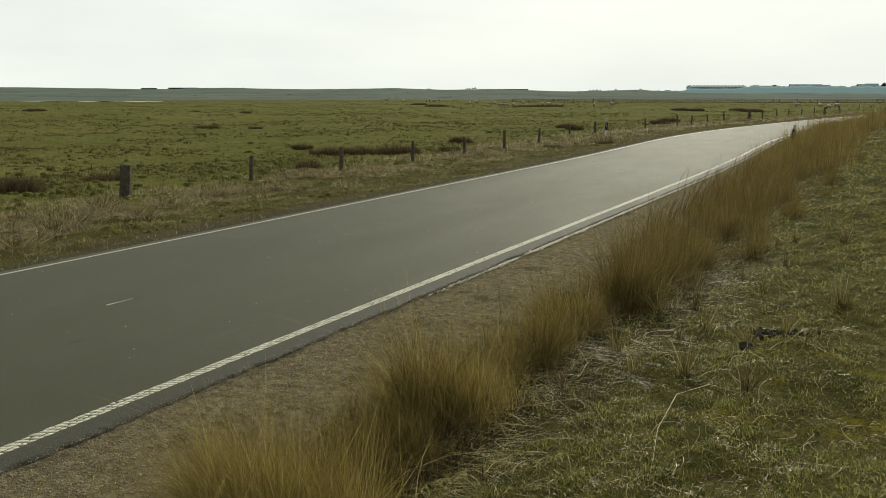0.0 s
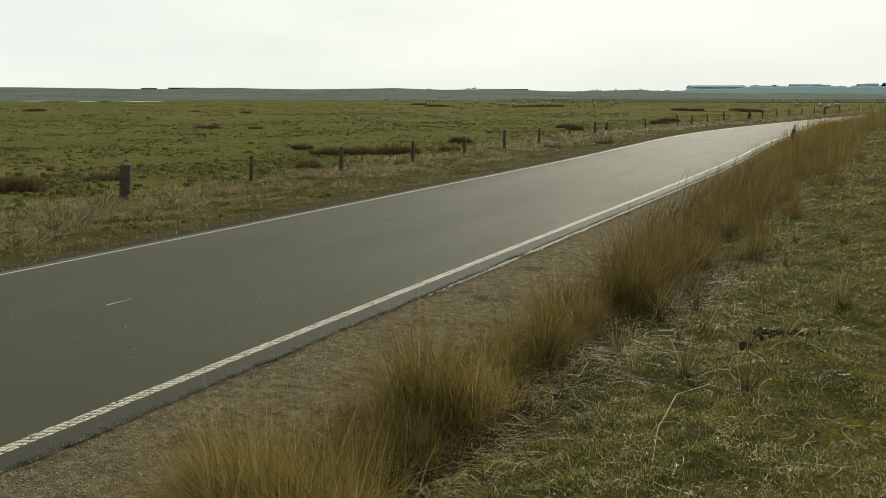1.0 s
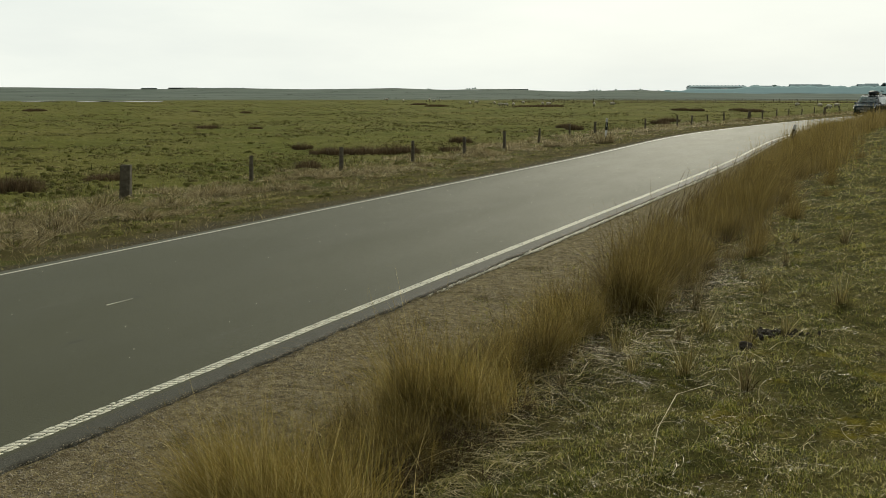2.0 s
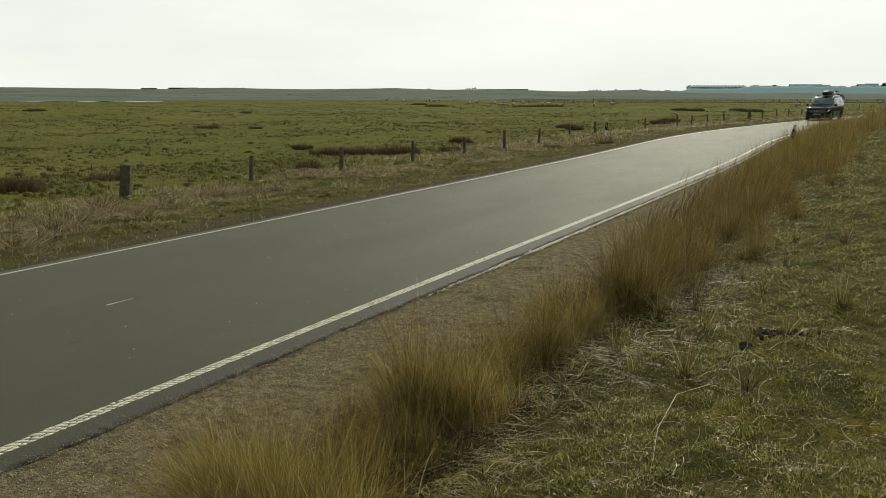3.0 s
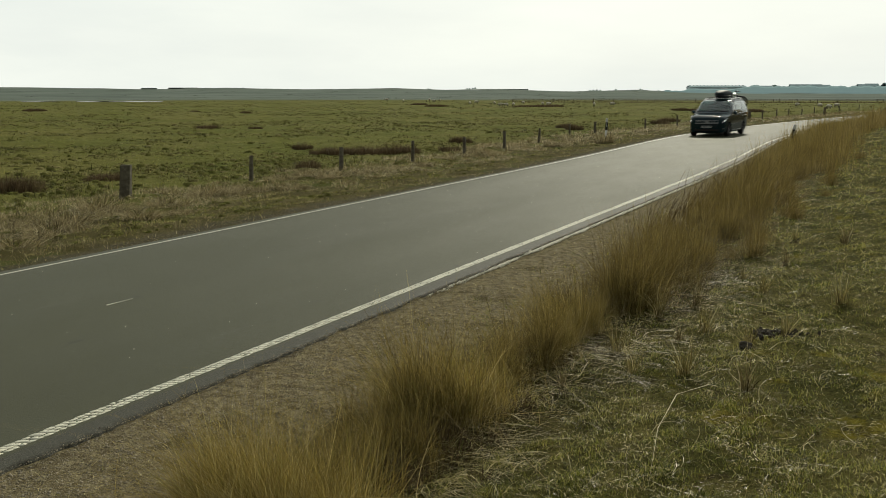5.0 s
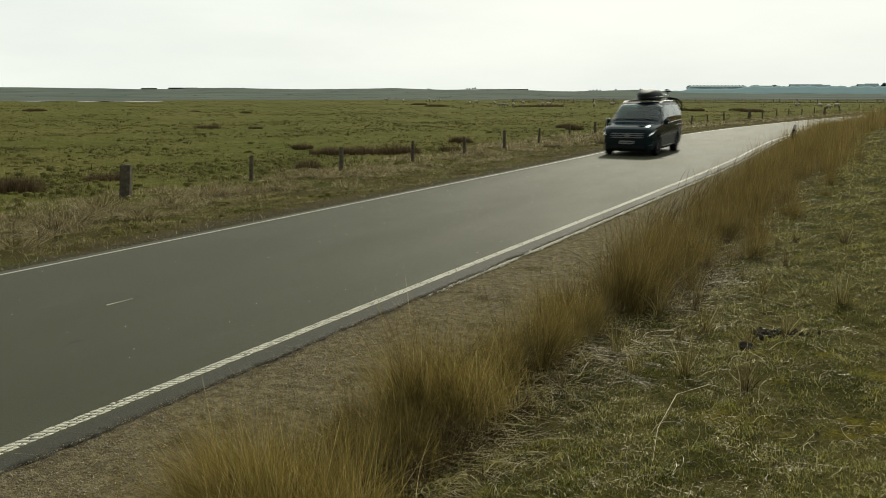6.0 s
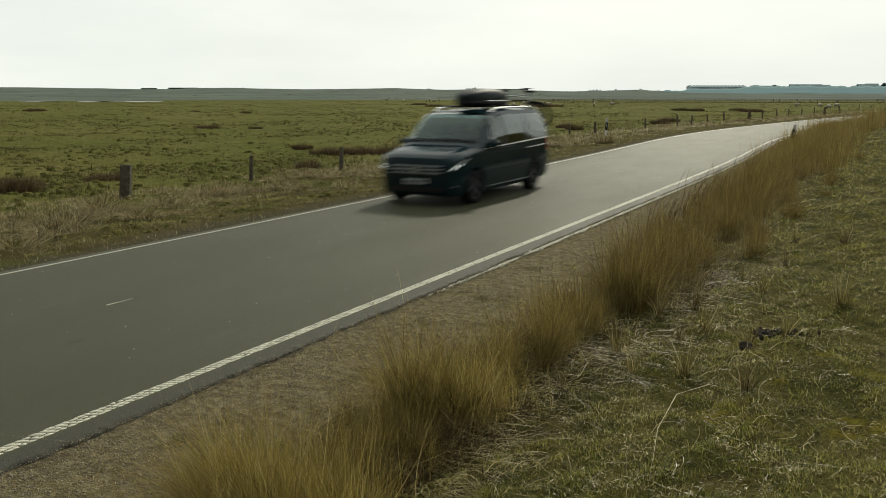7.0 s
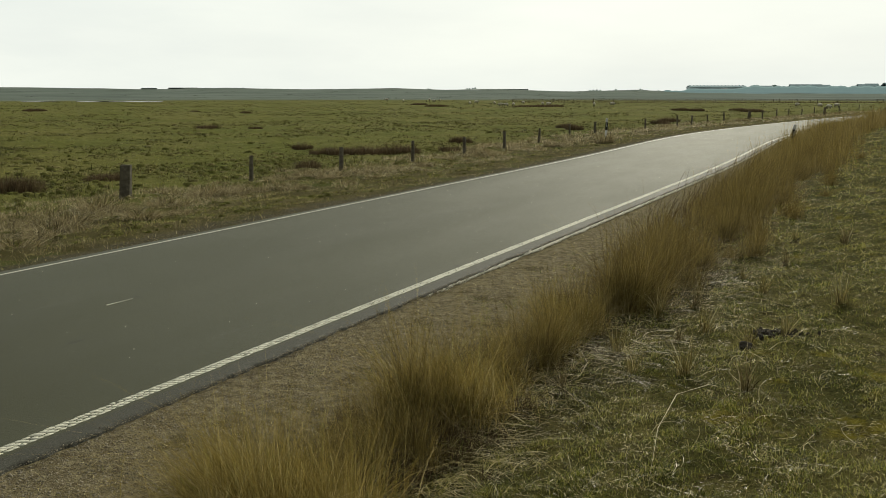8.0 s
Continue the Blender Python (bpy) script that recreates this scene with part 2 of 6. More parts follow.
M_WOOL = plain("sheep_wool", (0.50, 0.46, 0.38), 0.95, 0, 0.2, 14.0, 0.8)
M_SHEEPSKIN = plain("sheep_face", (0.06, 0.05, 0.045), 0.8)
M_WHITE_PLASTIC = plain("white_plastic", (0.72, 0.72, 0.70), 0.45, 0, 0.08)
M_BLACK_PLASTIC = plain("black_plastic", (0.012, 0.012, 0.013), 0.5, 0, 0.2, 12.0, 0.0, 0.2)
M_GREY_PLASTIC = plain("grey_plastic", (0.10, 0.10, 0.105), 0.5, 0, 0.15)
M_REFLECT = plain("grey_reflector", (0.45, 0.45, 0.44), 0.2)
M_CAR = Nodes("dark_green_car_paint", 0.6, 0.0, 0.0)
M_CAR.color(M_CAR.mix(M_CAR.span(M_CAR.noise(3, 5), 0.35, 0.7), (0.005, 0.017, 0.022), (0.008, 0.024, 0.030)))
M_CAR.b.inputs["Coat Weight"].default_value = 0.6
M_CAR.b.inputs["Coat Roughness"].default_value = 0.07
M_CAR = M_CAR.m


def glass_mat(name, tint, ior=1.28):
    n = Nodes(name, 0.0, 0, 0.5).color(tint)
    n.b.inputs["Transmission Weight"].default_value = 1.0
    n.b.inputs["IOR"].default_value = ior
    return n.m


M_GLASS = glass_mat("green_tinted_car_glass", (0.22, 0.36, 0.35), 1.42)
M_GLASS_SIDE = glass_mat("side_window_glass", (0.32, 0.42, 0.38), 1.52)
M_SEAT = plain("dark_seat_cloth", (0.022, 0.023, 0.025), 0.9, 0, 0.3, 30)
M_CHROME = plain("chrome", (0.80, 0.80, 0.79), 0.26, 1.0, 0.05)
M_ALLOY = plain("alloy_rim", (0.06, 0.06, 0.065), 0.5, 0.4, 0.1)
M_TRIM = plain("dull_metal_trim", (0.30, 0.31, 0.31), 0.35, 0.8, 0.1)
M_TYRE = plain("tyre_rubber", (0.012, 0.012, 0.013), 0.9, 0, 0.3, 20, 0.3, 0.1)
M_LAMP = Nodes("headlight_glass", 0.3, 0, 0.5).color((0.13, 0.15, 0.145))
M_LAMP.b.inputs["Emission Color"].default_value = (0.95, 1.0, 0.97, 1)
M_LAMP.b.inputs["Emission Strength"].default_value = 0.10
M_LAMP = M_LAMP.m
M_DAYLAMP = Nodes("running_light", 0.2, 0, 0.5).color((0.9, 0.9, 0.9))
M_DAYLAMP.b.inputs["Emission Color"].default_value = (0.95, 1.0, 0.97, 1)
M_DAYLAMP.b.inputs["Emission Strength"].default_value = 1.5
M_DAYLAMP = M_DAYLAMP.m
M_RED = plain("red_lamp", (0.35, 0.012, 0.01), 0.12)
M_BOX = plain("dark_box_shell", (0.010, 0.016, 0.017), 0.6, 0, 0.2, 12.0, 0.0, 0.15)
# stone colour made pale to stand for sun glints on lane and edge
M_GLINT = plain("glint_grit", (0.58, 0.55, 0.44), 0.7, 0, 0.3, 30.0, 0.0, 0.3)
M_PLATE = plain("pale_number_plate", (0.34, 0.35, 0.34), 0.5, 0, 0.06)
M_PLATE_INK = plain("plate_ink", (0.02, 0.02, 0.025), 0.5)
# walls and roofs carry the haze in their pale blue base colours
M_WALL_FAR = plain("hazed_house_wall", (0.60, 0.70, 0.72), 0.9, 0, 0.2, 0.2, 0.0, 0.0)
M_ROOF_FAR = plain("hazed_house_roof", (0.30, 0.38, 0.39), 0.9, 0, 0.25, 0.3, 0.0, 0.0)
# distant woodland: air haze put in as a faint blue emission
M_HAZE = Nodes("haze_glow_woods", 1.0, 0, 0.0)
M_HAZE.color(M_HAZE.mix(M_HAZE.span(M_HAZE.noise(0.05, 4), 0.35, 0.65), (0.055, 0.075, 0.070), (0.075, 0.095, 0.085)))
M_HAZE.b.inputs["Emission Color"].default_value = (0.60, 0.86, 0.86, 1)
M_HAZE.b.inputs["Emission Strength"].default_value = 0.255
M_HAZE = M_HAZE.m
# leaf colour lightened to stand for the haze in front of the trees
M_WOOD_FAR = blade_mat("hazed_far_woods", [(0.0, (0.30, 0.40, 0.38)), (0.6, (0.36, 0.46, 0.44)), (0.9, (0.40, 0.49, 0.46)), (1.0, (0.42, 0.50, 0.47))], 0.45)
M_HUT = plain("tarred_hut", (0.05, 0.055, 0.05), 0.9, 0, 0.3, 0.4, 0.0, 0.0)
M_PALE = plain("pale_sheet", (0.8, 0.82, 0.8), 0.6, 0, 0.05)
M_DUNG = plain("dark_soil_clod", (0.036, 0.029, 0.018), 0.95, 0, 0.4, 20, 0.8)
M_GRAVEL = plain("road_gravel", (0.22, 0.188, 0.130), 0.9, 0, 0.65, 5.0, 0.4)
M_WATER = Nodes("still_water", 0.06, 0, 0.5)
M_WATER.color((0.05, 0.06, 0.055)).bump(M_WATER.noise(3, 3), 0.06, 0.02)
M_WATER = M_WATER.m
M_FRAME_WHITE = plain("white_bicycle_paint", (0.7, 0.7, 0.68), 0.3, 0, 0.05)


# ---- geometry helpers ----
def part(name, bm, material, parent=None, label="", smooth=False):
    """One mesh object from a bmesh, under a thing or a part."""
    me = bpy.data.meshes.new(name)
    bm.to_mesh(me)
    bm.free()
    me.materials.append(material)
    if smooth:
        me.polygons.foreach_set("use_smooth", [True] * len(me.polygons))
    ob = new(name, me)
    if parent:
        ob.parent = parent
    if label:
        ob["label"] = label
    return ob


def box(bm, lo, hi, bevel=0.0):
    m = Matrix.LocRotScale([(a + b) / 2 for a, b in zip(lo, hi)], None, [b - a for a, b in zip(lo, hi)])
    r = bmesh.ops.create_cube(bm, size=1.0, matrix=m)
    if bevel:
        es = list({e for v in r["verts"] for e in v.link_edges})
        bmesh.ops.bevel(bm, geom=es, offset=bevel, segments=2, affect='EDGES', profile=0.6)
    return bm


def cyl(bm, a, b, r0, r1=None, seg=16):
    a, b = Vector(a), Vector(b)
    d = b - a
    m = Matrix.Translation((a + b) / 2) @ d.to_track_quat('Z', 'Y').to_matrix().to_4x4()
    bmesh.ops.create_cone(bm, cap_ends=True, segments=seg, radius1=r0, radius2=r0 if r1 is None else r1, depth=d.length, matrix=m)
    return bm


def ball(bm, c, r, scale=(1, 1, 1), sub=2):
    m = Matrix.LocRotScale(c, None, scale)
    bmesh.ops.create_icosphere(bm, subdivisions=sub, radius=r, matrix=m)
    return bm


def ring(bm, major, minor, m=Matrix(), a=28, b=8):
    """A torus round local x."""
    vs = []
    for i in range(a):
        p = 2 * math.pi * i / a
        row = []
        for j in range(b):
            q = 2 * math.pi * j / b
            rr = major + minor * math.cos(q)
            row.append(bm.verts.new(m @ Vector((minor * math.sin(q), rr * math.cos(p), rr * math.sin(p)))))
        vs.append(row)
    for i in range(a):
        for j in range(b):
            bm.faces.new((vs[i][j], vs[(i + 1) % a][j], vs[(i + 1) % a][(j + 1) % b], vs[i][(j + 1) % b]))
    return bm


def raw_mesh(name, verts, loops, sizes, mats, smooth=False):
    me = bpy.data.meshes.new(name)
    me.vertices.add(len(verts))
    me.vertices.foreach_set("co", np.asarray(verts, np.float32).ravel())
    loops, sizes = np.asarray(loops, np.int32).ravel(), np.asarray(sizes, np.int32).ravel()
    me.loops.add(len(loops))
    me.loops.foreach_set("vertex_index", loops)
    me.polygons.add(len(sizes))
    me.polygons.foreach_set("loop_start", np.concatenate([[0], np.cumsum(sizes)[:-1]]).astype(np.int32))
    me.polygons.foreach_set("loop_total", sizes)
    if smooth:
        me.polygons.foreach_set("use_smooth", np.ones(len(sizes), bool))
    for m in mats:
        me.materials.append(m)
    me.update(calc_edges=True)
    return me


def blade_mesh(name, base, h, w, lean, mat, seg=2, curl=None):
    """Tapered blades: base points, heights, widths and the sideways reach of the tips as shares of the height."""
    n = len(base)
    rng = np.random.default_rng(n)
    ang = rng.uniform(0, 2 * np.pi, n)
    side = np.stack([np.cos(ang), np.sin(ang), np.zeros(n)], 1)
    rows = []
    reach = np.linalg.norm(lean, axis=1)
    for k in range(seg + 1):
        t = k / seg
        c = base.copy()
        bend = t ** 1.7
        c[:, 0] += lean[:, 0] * h * bend
        c[:, 1] += lean[:, 1] * h * bend
        if curl is not None:
            off = np.sin(t * np.pi) * curl
            c[:, 0] += -lean[:, 1] * h * off
            c[:, 1] += lean[:, 0] * h * off
        c[:, 2] += h * t * np.maximum(0.02, 1 - 0.42 * np.minimum(reach, 2.2) * t)
        hw = (w * (1 - 0.75 * t) * 0.5)[:, None]
        if k < seg:
            rows += [c - side * hw, c + side * hw]
        else:
            rows.append(c)
    nv = 2 * seg + 1
    v = np.stack(rows, 1).reshape(-1, 3)
    o = (np.arange(n) * nv)[:, None]
    quads = np.concatenate([[2 * k, 2 * k + 1, 2 * k + 3, 2 * k + 2] for k in range(seg - 1)] + [[2 * seg - 2, 2 * seg - 1, 2 * seg]])
    loops = o + quads[None, :]
    sizes = np.tile(np.array([4] * (seg - 1) + [3]), n)
    return raw_mesh(name, v, loops, sizes, [mat], True)


def wave(x, y, seed, size, n=9):
    """Smooth random relief between about -1 and 1."""
    r = np.random.default_rng(seed)
    out = 0
    for _ in range(n):
        a, p, f = r.uniform(0, 2 * np.pi), r.uniform(0, 2 * np.pi), r.uniform(0.5, 1.6) * 2 * np.pi / size
        out = out + np.sin((x * np.cos(a) + y * np.sin(a)) * f + p)
    return out / np.sqrt(n) / 1.3


def smooth01(t):
    t = np.clip(t, 0, 1)
    return t * t * (3 - 2 * t)


# ---- plan of the place ----
# the road's far edge line: y, x; the road bends slightly left and then right
EDGE_Y = np.array([-400.0, 0, 10, 20, 28, 35, 42, 48, 54, 60, 66, 73, 82, 97, 110, 131, 160, 400, 4000])
EDGE_X = np.array([-10.0, -10.0, -10.0, -9.97, -9.95, -10.12, -10.42, -10.44, -10.05, -9.45, -8.65, -7.6, -6.15, -3.25, -1.1, 1.4, 4.2, 23, 300])


def edge_x(y):
    y = np.asarray(y, float)
    out = 0
    for d, k in ((-4.5, 0.15), (-1.5, 0.35), (1.5, 0.35), (4.5, 0.15)):
        out = out + k * np.interp(y + d, EDGE_Y, EDGE_X)
    return out


def skyline(az):
    """Height above eye level, in thousandths of the distance, of the far dunes towards an azimuth in degrees left of +Y."""
    a = np.array([-30, -2, 4, 8, 12, 15, 17, 19, 21, 24, 27, 30, 33, 36, 39, 42, 45, 48, 54, 80, 180])
    v = np.array([-2, -2, -2, -2, -1, 1.0, 0.2, -0.8, 0.4, 2.2, 1.0, 3.0, 2.4, 1.4, 3.2, 3.4, 1.0, 2.8, 3.8, 3.0, 2.0])
    return np.interp(az, a, v)


def ground_z(x, y):
    x, y = np.asarray(x, float), np.asarray(y, float)
    u = x - edge_x(y)
    r = np.hypot(x, y)
    left = -0.04 - 0.10 * smooth01((-0.3 - u) / 3.5) - 0.10 * smooth01((-4 - u) / 4)
    right = -0.022 + 0.36 * smooth01((u - 6.6) / 4.5) + (0.16 * smooth01((y - 40) / 30) + 0.26 * smooth01((y - 56) / 16)) * smooth01((u - 6.0) / 1.6)
    z = np.where(u < 2.5, left, right)
    z = np.where((u > -0.25) & (u < 5.25), -0.05, z)
    off = smooth01((-0.3 - u) / 1.0) + smooth01((u - 6.0) / 1.2)
    z = z + off * (0.035 * wave(x, y, 3, 1.6) + 0.02 * wave(x, y, 4, 0.5) + 0.03 * wave(x, y, 5, 7.0))
    az = np.degrees(np.arctan2(-x, np.maximum(y, -1e9)))
    top = 2.284 + skyline(az) * 1.2 + 0.35 * wave(x, y, 8, 170.0) + 0.40 * wave(x, y, 9, 70.0) + 0.22 * wave(x, y, 10, 26.0)
    z = z + (top + 0.2) * smooth01((r - 280) / 920) * (1 - 0.5 * smooth01((r - 1300) / 1500))
    return z


def axis(lo, hi, step, grow):
    out, d, v = [], step, lo
    while v < hi:
        out.append(v)
        v += d
        d *= grow
    return out + [hi]


def sheet(name, us, ys, mats, zf, rounded=True):
    us, ys = np.asarray(us, float), np.asarray(ys, float)
    U, Y = np.meshgrid(us, ys)
    X = U + edge_x(Y)
    Z = zf(X, Y)
    nx, ny = len(us), len(ys)
    i = (np.arange(ny - 1)[:, None] * nx + np.arange(nx - 1)[None, :]).ravel()
    loops = np.stack([i, i + 1, i + nx + 1, i + nx], 1)
    me = raw_mesh(name, np.stack([X, Y, Z], -1).reshape(-1, 3), loops, np.full(len(i), 4), mats, rounded)
    for key, val in (("lateral", U), ("range", np.hypot(X, Y))):
        a = me.attributes.new(key, 'FLOAT', 'POINT')
        a.data.foreach_set("value", val.astype(np.float32).ravel())
    return new(name, me)


def build_ground():
    us = [-v for v in reversed(axis(14.0, 4000, 0.5, 1.06))] + list(np.arange(-13.7, -0.5, 0.3)) + [-0.4, -0.3, -0.26, -0.2, 2.5, 5.2, 5.25, 5.3] + list(np.arange(5.42, 17, 0.14)) + axis(17, 4000, 0.3, 1.09)
    ys = [-v for v in reversed(axis(3.0, 600, 1.0, 1.25))] + list(np.arange(-2.5, 24, 0.16)) + axis(24, 5000, 0.2, 1.022)
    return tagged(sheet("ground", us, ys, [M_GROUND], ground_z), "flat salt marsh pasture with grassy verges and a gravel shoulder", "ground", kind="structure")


def build_road():
    us = [-0.22, -0.19, 0.3, 1.0, 1.8, 2.6, 3.4, 4.2, 4.9, 5.20, 5.28, 5.31]
    ys = list(np.arange(-30, 2, 0.4)) + list(np.arange(2, 30, 0.03)) + axis(30, 420, 0.5, 1.02)

    def z(x, y):
        u = x - edge_x(y)
        return np.where((u < -0.2) | (u > 5.30), -0.12, 0.0)

    ob = sheet("road", us, ys, [M_ASPHALT], z, False)
    me = ob.data
    co = np.zeros(len(me.vertices) * 3, np.float32)
    me.vertices.foreach_get("co", co)
    co = co.reshape(-1, 3)
    u = co[:, 0] - edge_x(co[:, 1])
    rag = 0.018 * wave(co[:, 1] * 0, co[:, 1], 12, 0.9) + 0.012 * wave(co[:, 1] * 0, co[:, 1], 13, 0.28) + 0.010 * wave(co[:, 1] * 0, co[:, 1], 14, 0.11)
    co[:, 0] += np.where(u > 5.25, rag, 0)
    me.vertices.foreach_set("co", co.ravel())
    tagged(ob, "worn grey asphalt lane with a ragged edge", "road", kind="structure")
    # far edge line: thin continuous paint
    line = sheet("edge_line", [-0.022, 0.026], list(np.arange(-30, 130, 0.5)), [M_LINE], lambda x, y: np.full_like(x, 0.005))
    tagged(line, "thin worn white edge line painted on asphalt", "road marking", kind="structure")
    # near edge line: raised slanting dabs in three rows, each row set back from the last
    rng = np.random.default_rng(5)
    pitch = 0.063
    dabs, loops = [], []
    k = 0
    for row in range(3):
        for i in range(1850):
            y = -8 + pitch * i + 0.021 * row + rng.normal(0, 0.004)
            x0 = float(edge_x(y)) + 4.943 + row * 0.038 + rng.normal(0, 0.003)
            half, wide, slant = 0.026 * rng.uniform(0.7, 1.25), 0.0130 * rng.uniform(0.75, 1.2), rng.uniform(0.002, 0.014)
            for zz, g in ((0.0, 1.0), (0.005, 0.86)):
                dabs += [(x0 - wide * g, y - half * g - slant, zz), (x0 + wide * g, y - half * g + slant, zz), (x0 + wide * g, y + half * g + slant, zz), (x0 - wide * g, y + half * g - slant, zz)]
            loops += [(k + 4, k + 5, k + 6, k + 7), (k, k + 1, k + 5, k + 4), (k + 1, k + 2, k + 6, k + 5), (k + 2, k + 3, k + 7, k + 6), (k + 3, k, k + 4, k + 7)]
            k += 8
    ob = new("profiled_line", raw_mesh("profiled_line", dabs, loops, np.full(len(loops), 4), [M_LINE]))
    tagged(ob, "raised white profiled edge marking of small dabs", "road marking", kind="stuff")
    # faint short dash in the lane
    bm = bmesh.new()
    v = [bm.verts.new(c) for c in ((-0.014, -0.30, 0.004), (0.014, -0.30, 0.004), (0.007, -0.12, 0.004), (0.002, 0.06, 0.004), (-0.004, 0.06, 0.004), (-0.010, -0.12, 0.004))]
    ext = bmesh.ops.extrude_face_region(bm, geom=[bm.faces.new(v)])
    for g in ext["geom"]:
        if isinstance(g, bmesh.types.BMVert):
            g.co.z = 0.001
    bmesh.ops.recalc_face_normals(bm, faces=bm.faces)
    d = part("paint_dash", bm, M_LINE)
    d.matrix_basis = pose(-7.52, 7.05, 0.0, 0, 0, -3)
    tagged(d, "short faint white paint dash on asphalt", "road marking", kind="structure")


build_ground()
build_road()


# ---- the van ----
VAN_KEYS = [  # distance behind the nose: bottom, half width, shoulder height, roof or bonnet half width, top, edge drop
    (0.06, 0.30, 0.58, 0.54, 0.50, 0.70, 0.03), (0.08, 0.25, 0.70, 0.68, 0.62, 0.86, 0.03), (0.12, 0.21, 0.79, 0.78, 0.69, 0.96, 0.03),
    (0.22, 0.20, 0.87, 0.86, 0.75, 1.02, 0.03), (0.42, 0.20, 0.925, 0.93, 0.78, 1.07, 0.03), (0.75, 0.20, 0.955, 1.00, 0.80, 1.12, 0.035),
    (1.05, 0.20, 0.962, 1.06, 0.80, 1.175, 0.04), (1.15, 0.20, 0.964, 1.08, 0.795, 1.25, 0.05), (1.55, 0.20, 0.964, 1.10, 0.795, 1.55, 0.08),
    (1.90, 0.20, 0.964, 1.11, 0.785, 1.78, 0.10), (2.12, 0.20, 0.964, 1.115, 0.775, 1.85, 0.11), (2.50, 0.20, 0.964, 1.12, 0.775, 1.885, 0.11),
    (3.30, 0.20, 0.964, 1.14, 0.77, 1.90, 0.11), (4.40, 0.21, 0.964, 1.17, 0.765, 1.89, 0.11), (4.95, 0.24, 0.955, 1.18, 0.755, 1.865, 0.11),
    (5.04, 0.26, 0.945, 1.18, 0.745, 1.82, 0.11), (5.09, 0.28, 0.93, 1.15, 0.73, 1.70, 0.10), (5.12, 0.32, 0.915, 1.00, 0.70, 1.25, 0.06), (5.14, 0.40, 0.86, 0.80, 0.70, 0.98, 0.05)]
NOSE = -2.5          # the van's nose in its own space; it faces -y, its origin lies between the axles on the ground


def section(d):
    k = np.array(VAN_KEYS)
    zb, w, zs, wr, zt, dr = [float(np.interp(d, k[:, 0], k[:, i])) for i in range(1, 7)]
    b, r = (0.985 * w, zs), (wr, zt - dr)
    mid = [(b[0] + (r[0] - b[0]) * t + 0.055 * math.sin(math.pi * t), b[1] + (r[1] - b[1]) * t) for t in (0.34, 0.68)]
    return [(0, zb), (0.6 * w, zb), (0.92 * w, zb + 0.015), (0.975 * w, zb + 0.10), (w, zb + 0.45 * (zs - zb)), (0.998 * w, zb + 0.8 * (zs - zb)), b,
            mid[0], mid[1], r, (wr - 0.055, zt - 0.3 * dr), (0.62 * wr, zt - 0.05 * dr), (0, zt)]


def skin(d, v, side=1, out=0.0):
    """A point of the van's surface at d behind the nose; v runs up the section from 0 under the floor to 12 on the roof's middle."""
    s = section(d)
    i = min(int(v), 11)
    t = v - i
    x, z = s[i][0] + (s[i + 1][0] - s[i][0]) * t, s[i][1] + (s[i + 1][1] - s[i][1]) * t
    if out:
        tx, tz = s[i + 1][0] - s[i][0], s[i + 1][1] - s[i][1]
        ln = math.hypot(tx, tz) or 1
        x, z = x + out * tz / ln, z - out * tx / ln
        z += out * 1.0 if v > 9 else 0
    return Vector((side * x, NOSE + d, z))


def patch(name, ds, rows, side, out, mat, parent, label="", thick=0.012):
    """A panel that follows the van's surface. rows: for each height v, a pair of shifts of the panel's two ends."""
    bm = bmesh.new()
    grids = []
    for o in (out, out - thick):
        g = []
        for v, (a, b) in rows:
            lo, hi = ds[0] + a, ds[1] + b
            n = 8
            g.append([bm.verts.new(skin(lo + (hi - lo) * i / n, v, side, o)) for i in range(n + 1)])
        grids.append(g)
    top, bot = grids
    for g, flip in ((top, False), (bot, True)):
        for r0, r1 in zip(g, g[1:]):
            for i in range(len(r0) - 1):
                q = (r0[i], r0[i + 1], r1[i + 1], r1[i])
                bm.faces.new(q[::-1] if flip else q)
    edge_t = top[0] + [r[-1] for r in top[1:]] + top[-1][-2::-1] + [r[0] for r in top[-2:0:-1]]
    edge_b = bot[0] + [r[-1] for r in bot[1:]] + bot[-1][-2::-1] + [r[0] for r in bot[-2:0:-1]]
    for i in range(len(edge_t)):
        j = (i + 1) % len(edge_t)
        bm.faces.new((edge_t[j], edge_t[i], edge_b[i], edge_b[j]))
    bmesh.ops.recalc_face_normals(bm, faces=bm.faces)
    return part(name, bm, mat, parent, label, smooth=False)


def cross_patch(name, d0, d1, spread, out, mat, parent, label="", v_top=12.0):
    """A panel right across the top of the van, such as the windscreen."""
    bm = bmesh.new()
    g = []
    n, m = 8, 16
    for o in (out, out - 0.012):
        rows = []
        for i in range(n + 1):
            d = d0 + (d1 - d0) * i / n
            rows.append([bm.verts.new(skin(d, v_top - abs(s) * spread, 1 if s >= 0 else -1, o)) for s in np.linspace(-1, 1, m + 1)])
        g.append(rows)
    for rows in g:
        for r0, r1 in zip(rows, rows[1:]):
            for i in range(m):
                bm.faces.new((r0[i], r0[i + 1], r1[i + 1], r1[i]))
    a, b = g
    ea = a[0] + [r[-1] for r in a[1:]] + a[-1][-2::-1] + [r[0] for r in a[-2:0:-1]]
    eb = b[0] + [r[-1] for r in b[1:]] + b[-1][-2::-1] + [r[0] for r in b[-2:0:-1]]
    for i in range(len(ea)):
        j = (i + 1) % len(ea)
        bm.faces.new((ea[j], ea[i], eb[i], eb[j]))
    bmesh.ops.recalc_face_normals(bm, faces=bm.faces)
    return part(name, bm, mat, parent, label, smooth=True)


